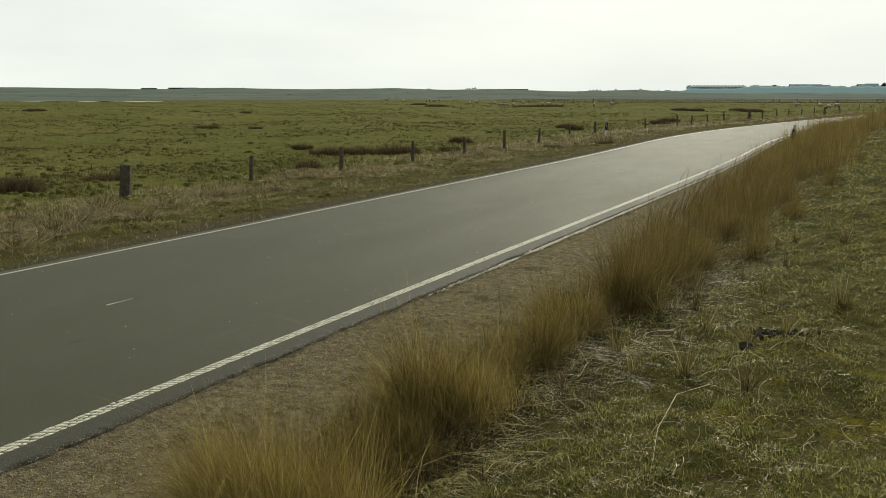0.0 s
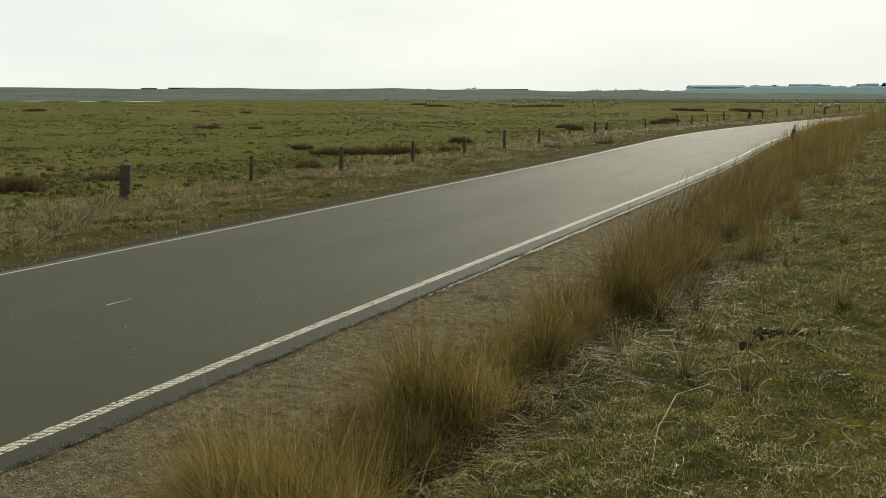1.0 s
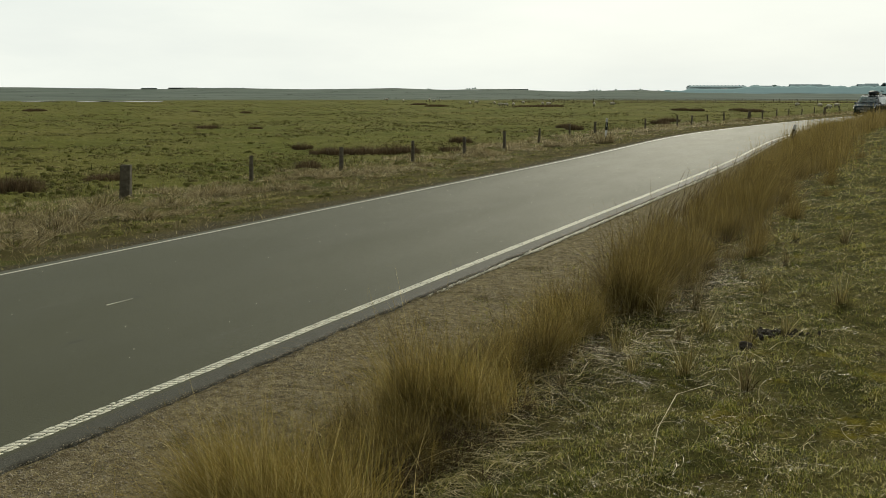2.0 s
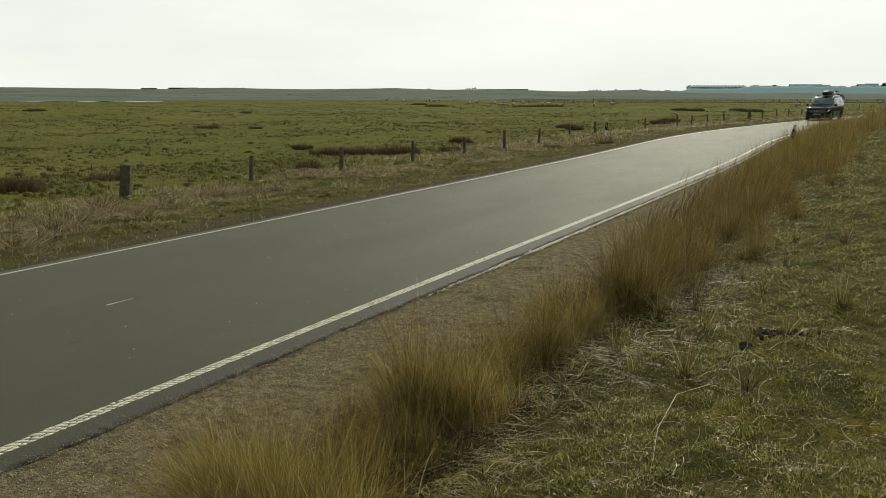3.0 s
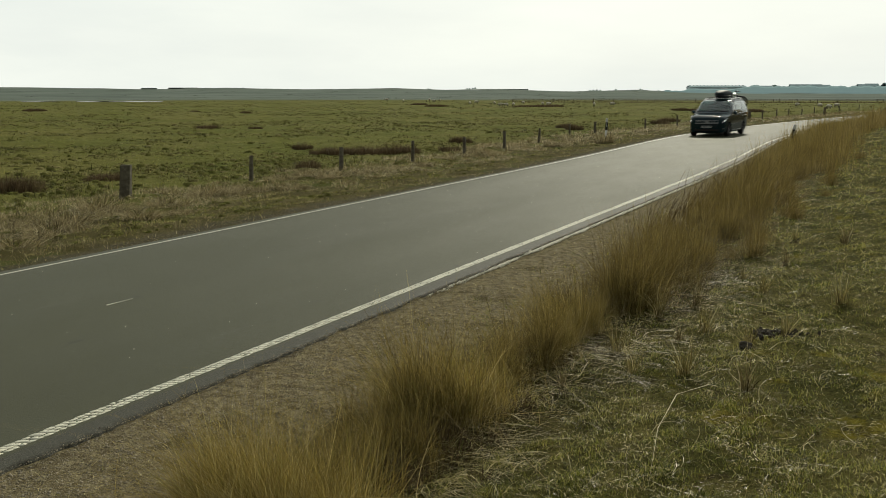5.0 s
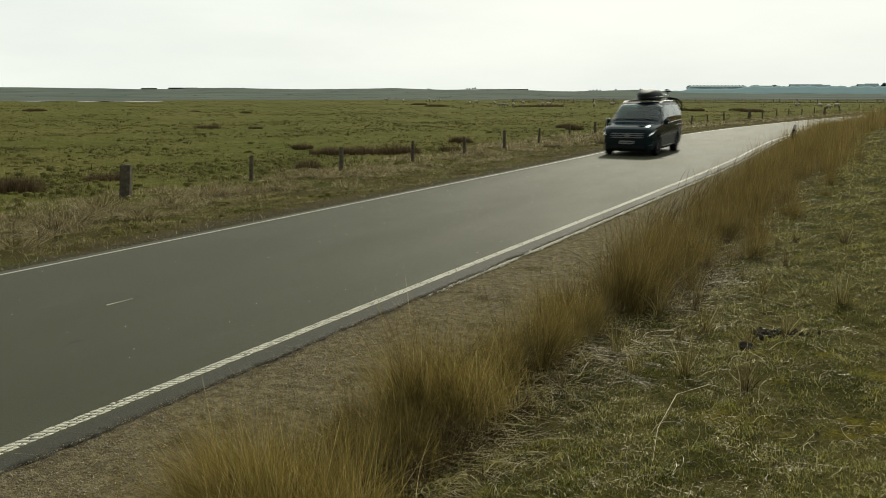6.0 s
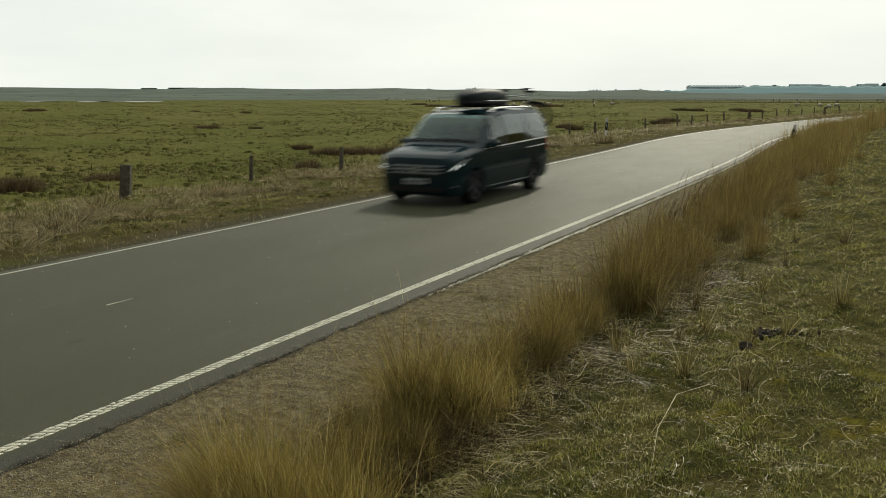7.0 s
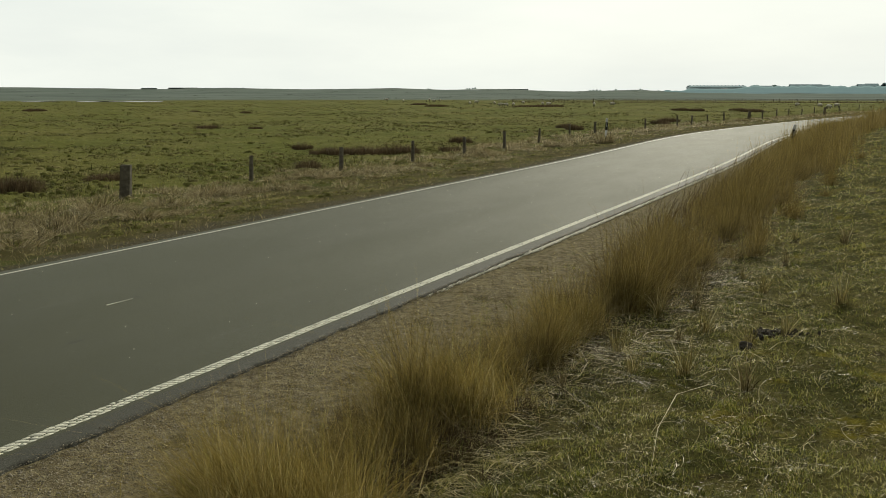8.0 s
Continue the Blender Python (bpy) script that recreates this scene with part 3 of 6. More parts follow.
def build_wheel(parent, x, y, side):
    hub = new("wheel")
    hub.parent = parent
    hub.location = (x, y, 0.345)
    bm = bmesh.new()
    prof = [(-0.105, 0.235), (-0.118, 0.28), (-0.108, 0.328), (-0.085, 0.345), (0.085, 0.345), (0.108, 0.328), (0.118, 0.28), (0.105, 0.235)]
    n = 36
    vs = [[bm.verts.new((px, r * math.cos(2 * math.pi * i / n), r * math.sin(2 * math.pi * i / n))) for px, r in prof] for i in range(n)]
    for i in range(n):
        for j in range(len(prof)):
            k = (j + 1) % len(prof)
            bm.faces.new((vs[i][j], vs[(i + 1) % n][j], vs[(i + 1) % n][k], vs[i][k]))
    bmesh.ops.recalc_face_normals(bm, faces=bm.faces)
    part("tyre", bm, M_TYRE, hub, smooth=True)
    bm = bmesh.new()
    ring(bm, 0.232, 0.014, Matrix.Translation((side * 0.09, 0, 0)), 32, 6)
    cyl(bm, (side * 0.02, 0, 0), (side * 0.035, 0, 0), 0.225, seg=32)
    cyl(bm, (side * 0.03, 0, 0), (side * 0.095, 0, 0), 0.06, 0.045)
    for i in range(5):
        a = 2 * math.pi * i / 5
        r = Matrix.Rotation(a, 4, 'X')
        res = bmesh.ops.create_cube(bm, size=1.0, matrix=r @ Matrix.LocRotScale((side * 0.07, 0, 0.135), None, (0.03, 0.055, 0.19)))
    part("rim", bm, M_ALLOY, hub, "silver alloy rim with five spokes")
    return hub


def build_van():
    van = new("van")
    tagged(van, "dark green van with roof rails driving on the asphalt road", "van")
    ds = sorted(set([k[0] for k in VAN_KEYS] + list(np.arange(0.25, 5.0, 0.11))))
    bm = bmesh.new()
    rings = []
    for d in ds:
        s = section(d)
        pts = [(x, z) for x, z in s] + [(-x, z) for x, z in s[-2:0:-1]]
        rings.append([bm.verts.new((x, NOSE + d, z)) for x, z in pts])
    n = len(rings[0])
    for a, b in zip(rings, rings[1:]):
        for i in range(n):
            bm.faces.new((a[i], a[(i + 1) % n], b[(i + 1) % n], b[i]))
    bm.faces.new(rings[0])
    bm.faces.new(rings[-1][::-1])
    bmesh.ops.recalc_face_normals(bm, faces=bm.faces)
    raw = part("raw", bm, M_CAR)
    cb = bmesh.new()
    for y in (-1.6, 1.6):
        for s in (-1, 1):
            cyl(cb, (s * 0.66, y, 0.345), (s * 1.3, y, 0.345), 0.415, seg=40)
    cut = part("cut", cb, M_BLACK_PLASTIC)
    mod = raw.modifiers.new("arches", 'BOOLEAN')
    mod.operation, mod.object, mod.solver = 'DIFFERENCE', cut, 'EXACT'
    me = bpy.data.meshes.new_from_object(raw.evaluated_get(bpy.context.evaluated_depsgraph_get()))
    bpy.data.objects.remove(raw)
    bpy.data.objects.remove(cut)
    # window openings: the panels between waist and roof come out, and the windscreen's
    bm = bmesh.new()
    bm.from_mesh(me)
    gone = []
    for f in bm.faces:
        c = f.calc_center_median()
        d = c.y - NOSE
        k = np.array(VAN_KEYS)
        zs, wr, zt, dr = [float(np.interp(d, k[:, 0], k[:, i])) for i in (3, 4, 5, 6)]
        side_hole = zs + 0.01 < c.z < zt - dr and abs(c.x) > wr - 0.01 and any(a < d < b for a, b in ((1.80, 2.33), (2.42, 3.62), (3.72, 4.86)))
        screen_hole = 1.15 < d < 1.98 and abs(c.x) < wr - 0.02 and c.z > zt - dr
        if side_hole or screen_hole:
            gone.append(f)
    bmesh.ops.delete(bm, geom=gone, context='FACES')
    bm.to_mesh(me)
    bm.free()
    me.polygons.foreach_set("use_smooth", [True] * len(me.polygons))
    me.set_sharp_from_angle(angle=radians(32))
    me.name = "body"
    body = new("body", me)
    body.parent = van
    body["label"] = "dark green glossy painted body"
    # cabin
    bm = bmesh.new()
    box(bm, (-0.80, NOSE + 1.1, 0.40), (0.80, NOSE + 4.9, 0.46), 0.02)
    part("cabin_floor", bm, M_SEAT, van)
    bm = bmesh.new()
    box(bm, (-0.80, NOSE + 1.12, 0.85), (0.80, NOSE + 1.60, 1.10), 0.06)
    part("dashboard", bm, M_BLACK_PLASTIC, van)
    bm = bmesh.new()
    ring(bm, 0.18, 0.014, Matrix.Translation((0.40, NOSE + 1.70, 1.05)) @ Matrix.Rotation(radians(90), 4, 'Z') @ Matrix.Rotation(radians(-25), 4, 'Y'), 28, 8)
    part("steering_wheel", bm, M_BLACK_PLASTIC, van)
    for d, xs in ((2.25, (-0.42, 0.42)), (3.2, (-0.5, 0.0, 0.5)), (4.2, (-0.5, 0.0, 0.5))):
        for x in xs:
            bm = bmesh.new()
            box(bm, (x - 0.23, NOSE + d - 0.5, 0.5), (x + 0.23, NOSE + d, 0.72), 0.06)
            box(bm, (x - 0.24, NOSE + d - 0.04, 0.66), (x + 0.24, NOSE + d + 0.12, 1.34), 0.05)
            box(bm, (x - 0.13, NOSE + d + 0.0, 1.35), (x + 0.13, NOSE + d + 0.09, 1.54), 0.035)
            part("seat", bm, M_SEAT, van)
    # unseen blocks added inside so the lower side windows look dark
    bm = bmesh.new()
    box(bm, (-0.76, NOSE + 3.38, 0.48), (0.76, NOSE + 3.66, 1.33), 0.07)
    box(bm, (-0.76, NOSE + 4.36, 0.48), (0.76, NOSE + 4.84, 1.37), 0.09)
    part("window_dark_block", bm, M_SEAT, van, "unseen dark block added to darken the lower side windows")
    # glass
    cross_patch("windscreen", 1.13, 2.0, 2.85, 0.006, M_GLASS, van, "dark sloping windscreen")
    for s in (-1, 1):
        patch("front_window", (1.55, 2.33), [(6.2, (-0.12, 0)), (7.0, (0.02, 0)), (8.0, (0.17, 0)), (8.98, (0.30, 0))], s, 0.006, M_GLASS_SIDE, van)
        patch("sliding_door_window", (2.41, 3.63), [(6.0, (0, 0)), (7.0, (0, 0)), (8.0, (0, 0)), (8.98, (0, 0))], s, 0.006, M_GLASS_SIDE, van)
        patch("rear_window", (3.72, 4.86), [(6.0, (0, 0.03)), (7.0, (0, 0.02)), (8.0, (0, 0.01)), (8.98, (0, 0.01))], s, 0.006, M_GLASS_SIDE, van)
        patch("waist_strip", (1.5, 4.98), [(6.02, (0, 0)), (6.13, (0, 0))], s, 0.010, M_CHROME, van, "chrome strip under the windows", 0.014)
        patch("sliding_rail", (3.66, 4.90), [(5.22, (0, 0)), (5.31, (0, 0))], s, 0.012, M_CHROME, van, "bright guide rail of the sliding door", 0.014)
        patch("sill_strip", (1.55, 3.65), [(3.0, (0, 0)), (3.07, (0, 0))], s, 0.010, M_TRIM, van, "dull metal strip along the sill", 0.014)
        patch("door_lining", (1.75, 4.9), [(3.6, (0, 0)), (4.8, (0, 0)), (6.0, (0, 0))], s, -0.05, M_SEAT, van, "dark inner door lining")
        patch("crease_moulding", (1.2, 4.9), [(5.38, (0, 0)), (5.48, (0, 0))], s, 0.007, M_CAR, van, "", 0.012)
        h = patch("headlight", (0.105, 0.64), [(5.60, (0, -0.34)), (5.74, (0.0, -0.19)), (5.88, (0.05, -0.06))], s, 0.010, M_LAMP, van, "clear swept-back headlight")
        patch("lamp_insert", (0.115, 0.30), [(5.60, (0, -0.05)), (5.68, (0.01, 0.0))], s, 0.014, M_DAYLAMP, h, "glowing running light")
        patch("tail_lamp", (4.97, 5.09), [(4.7, (0, 0)), (5.5, (0, 0)), (6.2, (0.02, -0.01))], s, 0.010, M_RED, van, "red tail lamp")
        patch("fog_lamp", (0.13, 0.20), [(3.45, (0, 0)), (3.7, (0, 0))], s, 0.012, M_GREY_PLASTIC, van)
        for d in (2.375, 3.68):
            patch("door_seam", (d, d + 0.012), [(3.2, (0, 0)), (4.6, (0, 0)), (6.0, (0, 0))], s, 0.003, M_BLACK_PLASTIC, van)
        for d in (2.12, 2.50):
            bm = bmesh.new()
            p = skin(d + 0.1, 5.75, s)
            box(bm, (p.x - 0.03, p.y - 0.11, p.z - 0.016), (p.x + 0.03, p.y + 0.11, p.z + 0.016), 0.01)
            part("door_handle", bm, M_CAR, van)
        bm = bmesh.new()
        ball(bm, (s * 1.075, NOSE + 1.50, 1.20), 0.1, (1.05, 0.85, 0.95), 3)
        box(bm, (min(s * 0.88, s * 1.02), NOSE + 1.47, 1.12), (max(s * 0.88, s * 1.02), NOSE + 1.54, 1.15), 0.012)
        m = part("wing_mirror", bm, M_CAR, van, "dark rounded wing mirror", smooth=True)
        bm = bmesh.new()
        box(bm, (s * 1.075 - 0.085, NOSE + 1.572, 1.13), (s * 1.075 + 0.085, NOSE + 1.588, 1.27), 0.006)
        part("mirror_glass", bm, M_CHROME, m)
        bm = bmesh.new()
        for a, b in zip(np.linspace(2.15, 4.7, 12), np.linspace(2.15, 4.7, 12)[1:]):
            lift = [0.052 * min(1, (t - 2.15) / 0.18, (4.7 - t) / 0.18) + 0.004 for t in (a, b)]
            pa, pb = skin(a, 10.2, s), skin(b, 10.2, s)
            cyl(bm, pa + Vector((0, 0, lift[0])), pb + Vector((0, 0, lift[1])), 0.022, seg=10)
        part("roof_rail", bm, M_CHROME, van, "bright metal roof rail")
    for d in (2.55, 3.75):
        bm = bmesh.new()
        box(bm, (-0.66, NOSE + d - 0.04, 1.935), (0.66, NOSE + d + 0.04, 1.965), 0.012)
        part("crossbar", bm, M_BLACK_PLASTIC, van)

    def nose_bar(x0, x1, z, h, lift, mat, name, label=""):
        bm = bmesh.new()
        xs = np.linspace(x0, x1, 13)

        def at(x, zz):
            k = np.array(VAN_KEYS)
            d = float(np.interp(zz, k[:5, 5] - 0.03, k[:5, 0])) + 0.016 * (x / 0.62) ** 2 - lift
            return NOSE + d
        q = [[bm.verts.new((x, at(x, z + zz) + back, z + zz)) for zz, back in ((-h, 0), (h, 0), (h, 0.05), (-h, 0.05))] for x in xs]
        for a, b in zip(q, q[1:]):
            for i in range(4):
                bm.faces.new((a[i], a[(i + 1) % 4], b[(i + 1) % 4], b[i]))
        bm.faces.new(q[0])
        bm.faces.new(q[-1][::-1])
        bmesh.ops.recalc_face_normals(bm, faces=bm.faces)
        return part(name, bm, mat, van, label)

    nose_bar(-0.58, 0.58, 0.75, 0.135, 0.012, M_BLACK_PLASTIC, "grille", "black grille opening")
    for z in (0.665, 0.735, 0.805):
        nose_bar(-0.57, 0.57, z, 0.015, 0.028, M_TRIM, "grille_bar", "dull metal grille bar")
    nose_bar(-0.62, 0.62, 0.335, 0.055, 0.012, M_BLACK_PLASTIC, "air_intake")
    bm = bmesh.new()
    cyl(bm, (0, NOSE + 0.03, 0.75), (0, NOSE + 0.09, 0.75), 0.08, seg=28)
    part("badge", bm, M_TRIM, van, "round dull metal badge")
    bm = bmesh.new()
    box(bm, (-0.26, NOSE + 0.03, 0.44), (0.26, NOSE + 0.055, 0.55), 0.006)
    pl = part("number_plate", bm, M_PLATE, van, "pale number plate with dark bars")
    for x0, x1 in ((-0.19, -0.06), (-0.02, 0.06), (0.09, 0.21)):
        bm = bmesh.new()
        box(bm, (x0, NOSE + 0.026, 0.475), (x1, NOSE + 0.031, 0.515))
        part("plate_bar", bm, M_PLATE_INK, pl)
    # underside between the wheels
    bm = bmesh.new()
    box(bm, (-0.6, NOSE + 0.5, 0.15), (0.6, NOSE + 4.7, 0.21), 0.02)
    part("underbody", bm, M_BLACK_PLASTIC, van)
    wheels = [build_wheel(van, s * 0.845, y, s) for y in (-1.6, 1.6) for s in (-1, 1)]
    return van, wheels


def build_roof_box():
    bx = new("roof_box")
    tagged(bx, "glossy black streamlined roof box strapped on van crossbars", "roof box")

    def shell(z0, z1, name, mat, label):
        bm = bmesh.new()
        n, m = 22, 24
        rows = []
        for i in range(n + 1):
            t = i / n
            wid = 0.37 * (1 - abs(2 * t - 1) ** 4.5) ** 0.5 * (0.84 + 0.16 * smooth01(t / 0.5)) + 0.004
            hi = z1 * (1 - abs(2 * t - 0.95) ** 3.0 * 0.80)
            row = []
            for j in range(m):
                a = 2 * math.pi * j / m
                c, s = math.cos(a), math.sin(a)
                ex = 0.62
                px = wid * math.copysign(abs(c) ** ex, c)
                pz = (hi if s > 0 else z0) * abs(s) ** ex
                row.append(bm.verts.new((px, -1.05 + 2.1 * t, pz)))
            rows.append(row)
        for a, b in zip(rows, rows[1:]):
            for j in range(m):
                bm.faces.new((a[j], a[(j + 1) % m], b[(j + 1) % m], b[j]))
        bm.faces.new(rows[0][::-1])
        bm.faces.new(rows[-1])
        bmesh.ops.recalc_face_normals(bm, faces=bm.faces)
        return part(name, bm, mat, bx, label, smooth=True)

    shell(-0.02, 0.27, "lid", M_BOX, "glossy black domed lid")
    shell(-0.12, 0.012, "tray", M_BLACK_PLASTIC, "matt black lower tray")
    for s in (-1, 1):
        bm = bmesh.new()
        box(bm, (s * 0.372 - 0.008, -0.55, -0.012), (s * 0.372 + 0.008, 0.75, 0.010), 0.004)
        part("seal_strip", bm, M_CHROME, bx, "bright strip along the lid seam")
    return bx


def build_bicycle():
    bike = new("bicycle")
    tagged(bike, "bicycle with pale frame carried upright behind the van", "bicycle")
    for x in (-0.52, 0.52):
        bm = bmesh.new()
        turn = Matrix.Translation((x, 0, 0.345)) @ Matrix.Rotation(radians(90), 4, 'Z')
        ring(bm, 0.318, 0.032, turn, 32, 8)
        w = part("bicycle_wheel", bm, M_TYRE, bike)
        bm = bmesh.new()
        ring(bm, 0.298, 0.010, turn, 32, 6)
        for i in range(12):
            a = 2 * math.pi * i / 12
            cyl(bm, (x, 0, 0.345), (x + 0.295 * math.cos(a), 0, 0.345 + 0.295 * math.sin(a)), 0.0016, seg=5)
        cyl(bm, (x, -0.04, 0.345), (x, 0.04, 0.345), 0.022, seg=10)
        part("rim", bm, M_ALLOY, w)
    bm = bmesh.new()
    bb, seat, head, axle_r, axle_f = (-0.08, 0, 0.29), (-0.24, 0, 0.80), (0.36, 0, 0.84), (-0.52, 0, 0.345), (0.52, 0, 0.345)
    low = (0.40, 0, 0.68)
    for a, b in ((bb, seat), (seat, head), (bb, low), (head, low), (axle_r, bb), (axle_r, seat), (low, axle_f)):
        cyl(bm, a, b, 0.018, seg=10)
    part("frame", bm, M_FRAME_WHITE, bike, "pale painted tube frame")
    bm = bmesh.new()
    cyl(bm, seat, (-0.27, 0, 0.93), 0.013, seg=8)
    box(bm, (-0.40, -0.07, 0.92), (-0.14, 0.07, 0.965), 0.018)
    part("saddle", bm, M_BLACK_PLASTIC, bike)
    bm = bmesh.new()
    cyl(bm, head, (0.34, 0, 0.99), 0.014, seg=8)
    cyl(bm, (0.36, -0.30, 1.0), (0.36, 0.30, 1.0), 0.014, seg=10)
    part("handlebar", bm, M_BLACK_PLASTIC, bike)
    bm = bmesh.new()
    cyl(bm, (bb[0], -0.07, bb[2]), (bb[0], 0.07, bb[2]), 0.09, seg=20)
    box(bm, (-0.12, -0.10, 0.10), (-0.04, -0.08, 0.29), 0.005)
    part("crankset", bm, M_BLACK_PLASTIC, bike)
    return bike


def build_carrier():
    c = new("bike_carrier")
    tagged(c, "black tubular cycle carrier hung on the van tailgate", "bike carrier")
    for x in (-0.35, 0.35):
        bm = bmesh.new()
        cyl(bm, (x, 0.02, 0.05), (x, 0.02, 0.75), 0.016, seg=10)
        cyl(bm, (x, 0.02, 0.05), (x, 0.36, 0.02), 0.016, seg=10)
        cyl(bm, (x, 0.02, 0.75), (x, -0.07, 0.75), 0.014, seg=10)
        cyl(bm, (x, 0.02, 0.2), (x, -0.06, 0.2), 0.014, seg=10)
        part("upright", bm, M_BLACK_PLASTIC, c)
    bm = bmesh.new()
    box(bm, (-0.60, 0.10, 0.0), (0.60, 0.20, 0.035), 0.01)
    box(bm, (-0.60, 0.32, 0.0), (0.60, 0.42, 0.035), 0.01)
    part("wheel_channel", bm, M_BLACK_PLASTIC, c)
    bm = bmesh.new()
    cyl(bm, (-0.35, 0.02, 0.75), (0.35, 0.02, 0.75), 0.016, seg=10)
    part("top_bar", bm, M_BLACK_PLASTIC, c)
    return c


VAN, WHEELS = build_van()
ROOF_BOX, BICYCLE, CARRIER = build_roof_box(), build_bicycle(), build_carrier()
BICYCLE_TOO = copy_thing(BICYCLE, Matrix())
ON_ROOF = pose(0.06, NOSE + 3.1, 2.075)
ON_TAIL = pose(-0.14, NOSE + 5.40, 1.35)
ON_TAIL_TOO = pose(-0.05, NOSE + 5.62, 1.33, 0, 0, 180)
ON_HATCH = pose(0.0, NOSE + 5.25, 1.30)


# ---- fence, marker posts ----
def settle(x, y):
    return float(ground_z(x, y))


def post_shape(r, h, seed, square=False):
    rng = random.Random(seed)
    bm = bmesh.new()
    seg = 4 if square else 9
    rows = []
    for k in range(7):
        t = k / 6
        rr = r * (1.0 - 0.10 * t) * (1 + rng.uniform(-0.04, 0.04))
        rows.append([bm.verts.new((rr * math.cos(2 * math.pi * (i + 0.5) / seg) * (1.4 if square else 1) * (1 + rng.uniform(-0.06, 0.06)),
                                   rr * math.sin(2 * math.pi * (i + 0.5) / seg) * (1 + rng.uniform(-0.06, 0.06)),
                                   -0.3 + (h + 0.3) * t + (rng.uniform(-0.03, 0.03) if k == 6 else 0))) for i in range(seg)])
    for a, b in zip(rows, rows[1:]):
        for i in range(seg):
            bm.faces.new((a[i], a[(i + 1) % seg], b[(i + 1) % seg], b[i]))
    bm.faces.new(rows[-1])
    bm.faces.new(rows[0][::-1])
    bmesh.ops.bevel(bm, geom=list(bm.edges), offset=0.006, segments=1, affect='EDGES')
    return bm


POSTS = [(-15.9, 15.0, 0), (-16.2, 19.9, 1), (-15.3, 23.1, 2), (-15.0, 27.1, 1), (-14.9, 31.0, 2), (-15.2, 35.6, 2), (-15.3, 40.0, 1), (-16.2, 47.0, 1), (-15.8, 50.2, 2),
         (-14.8, 57.7, 1), (-14.3, 64.6, 2), (-13.6, 66.0, 1), (-13.5, 71.5, 2), (-13.1, 76.2, 1), (-12.0, 81.9, 0), (-11.2, 84.2, 2), (-11.0, 92.5, 1), (-10.7, 99.8, 2),
         (-9.5, 100.5, 1), (-9.0, 109.0, 2), (-7.4, 101.5, 0), (-7.1, 119.8, 2), (-5.6, 136.4, 1), (-2.5, 150.0, 2)]


def build_posts():
    kinds = []
    for k, (r, h, sq) in enumerate(((0.125, 0.80, True), (0.062, 0.72, False), (0.072, 0.74, False))):
        ob = part("fence_post", post_shape(r, h, k + 3, sq), M_POST)
        tagged(ob, "thick squared weathered timber post in dry grass" if k == 0 else "thin weathered wooden fence post in dry grass", "fence post", "fence posts along the road")
        kinds.append((ob, [False]))
    rng = random.Random(8)
    for x, y, k in POSTS:
        m = pose(x, y, settle(x, y), rng.uniform(-4, 4), rng.uniform(-4, 4), 27 if k == 0 else rng.uniform(0, 360))
        ob, used = kinds[k]
        if used[0]:
            copy_thing(ob, m)
        else:
            ob.matrix_basis = m
            used[0] = True


def build_marker():
    d = new("marker_post")
    tagged(d, "white roadside marker post with a black band", "marker post", "marker posts beside the road")

    def prism(z0, z1, g):
        bm = bmesh.new()
        pts = [(-0.06 * g, -0.045 * g), (0.06 * g, -0.045 * g), (0.045 * g, 0.03 * g), (0.0, 0.06 * g), (-0.045 * g, 0.03 * g)]
        a = [bm.verts.new((x, y, z0)) for x, y in pts]
        b = [bm.verts.new((x, y, z1 + (0.06 * (0.5 - y * 9) if z1 > 0.9 else 0))) for x, y in pts]
        for i in range(5):
            bm.faces.new((a[i], a[(i + 1) % 5], b[(i + 1) % 5], b[i]))
        bm.faces.new(b)
        bm.faces.new(a[::-1])
        bmesh.ops.recalc_face_normals(bm, faces=bm.faces)
        bmesh.ops.bevel(bm, geom=list(bm.edges), offset=0.006, segments=1, affect='EDGES')
        return bm
    part("shaft", prism(-0.15, 0.96, 1.0), M_WHITE_PLASTIC, d)
    part("black_band", prism(0.40, 0.82, 1.08), M_BLACK_PLASTIC, d, "black band")
    bm = bmesh.new()
    box(bm, (-0.022, -0.058, 0.58), (0.022, -0.049, 0.76), 0.003)
    part("reflector", bm, M_REFLECT, d)
    d.matrix_basis = pose(-13.79, 45.7, settle(-13.79, 45.7), 0, 2, 30)
    copy_thing(d, pose(-3.95, 38.2, settle(-3.95, 38.2) - 0.0, 3, 6, 35))


build_posts()
build_marker()


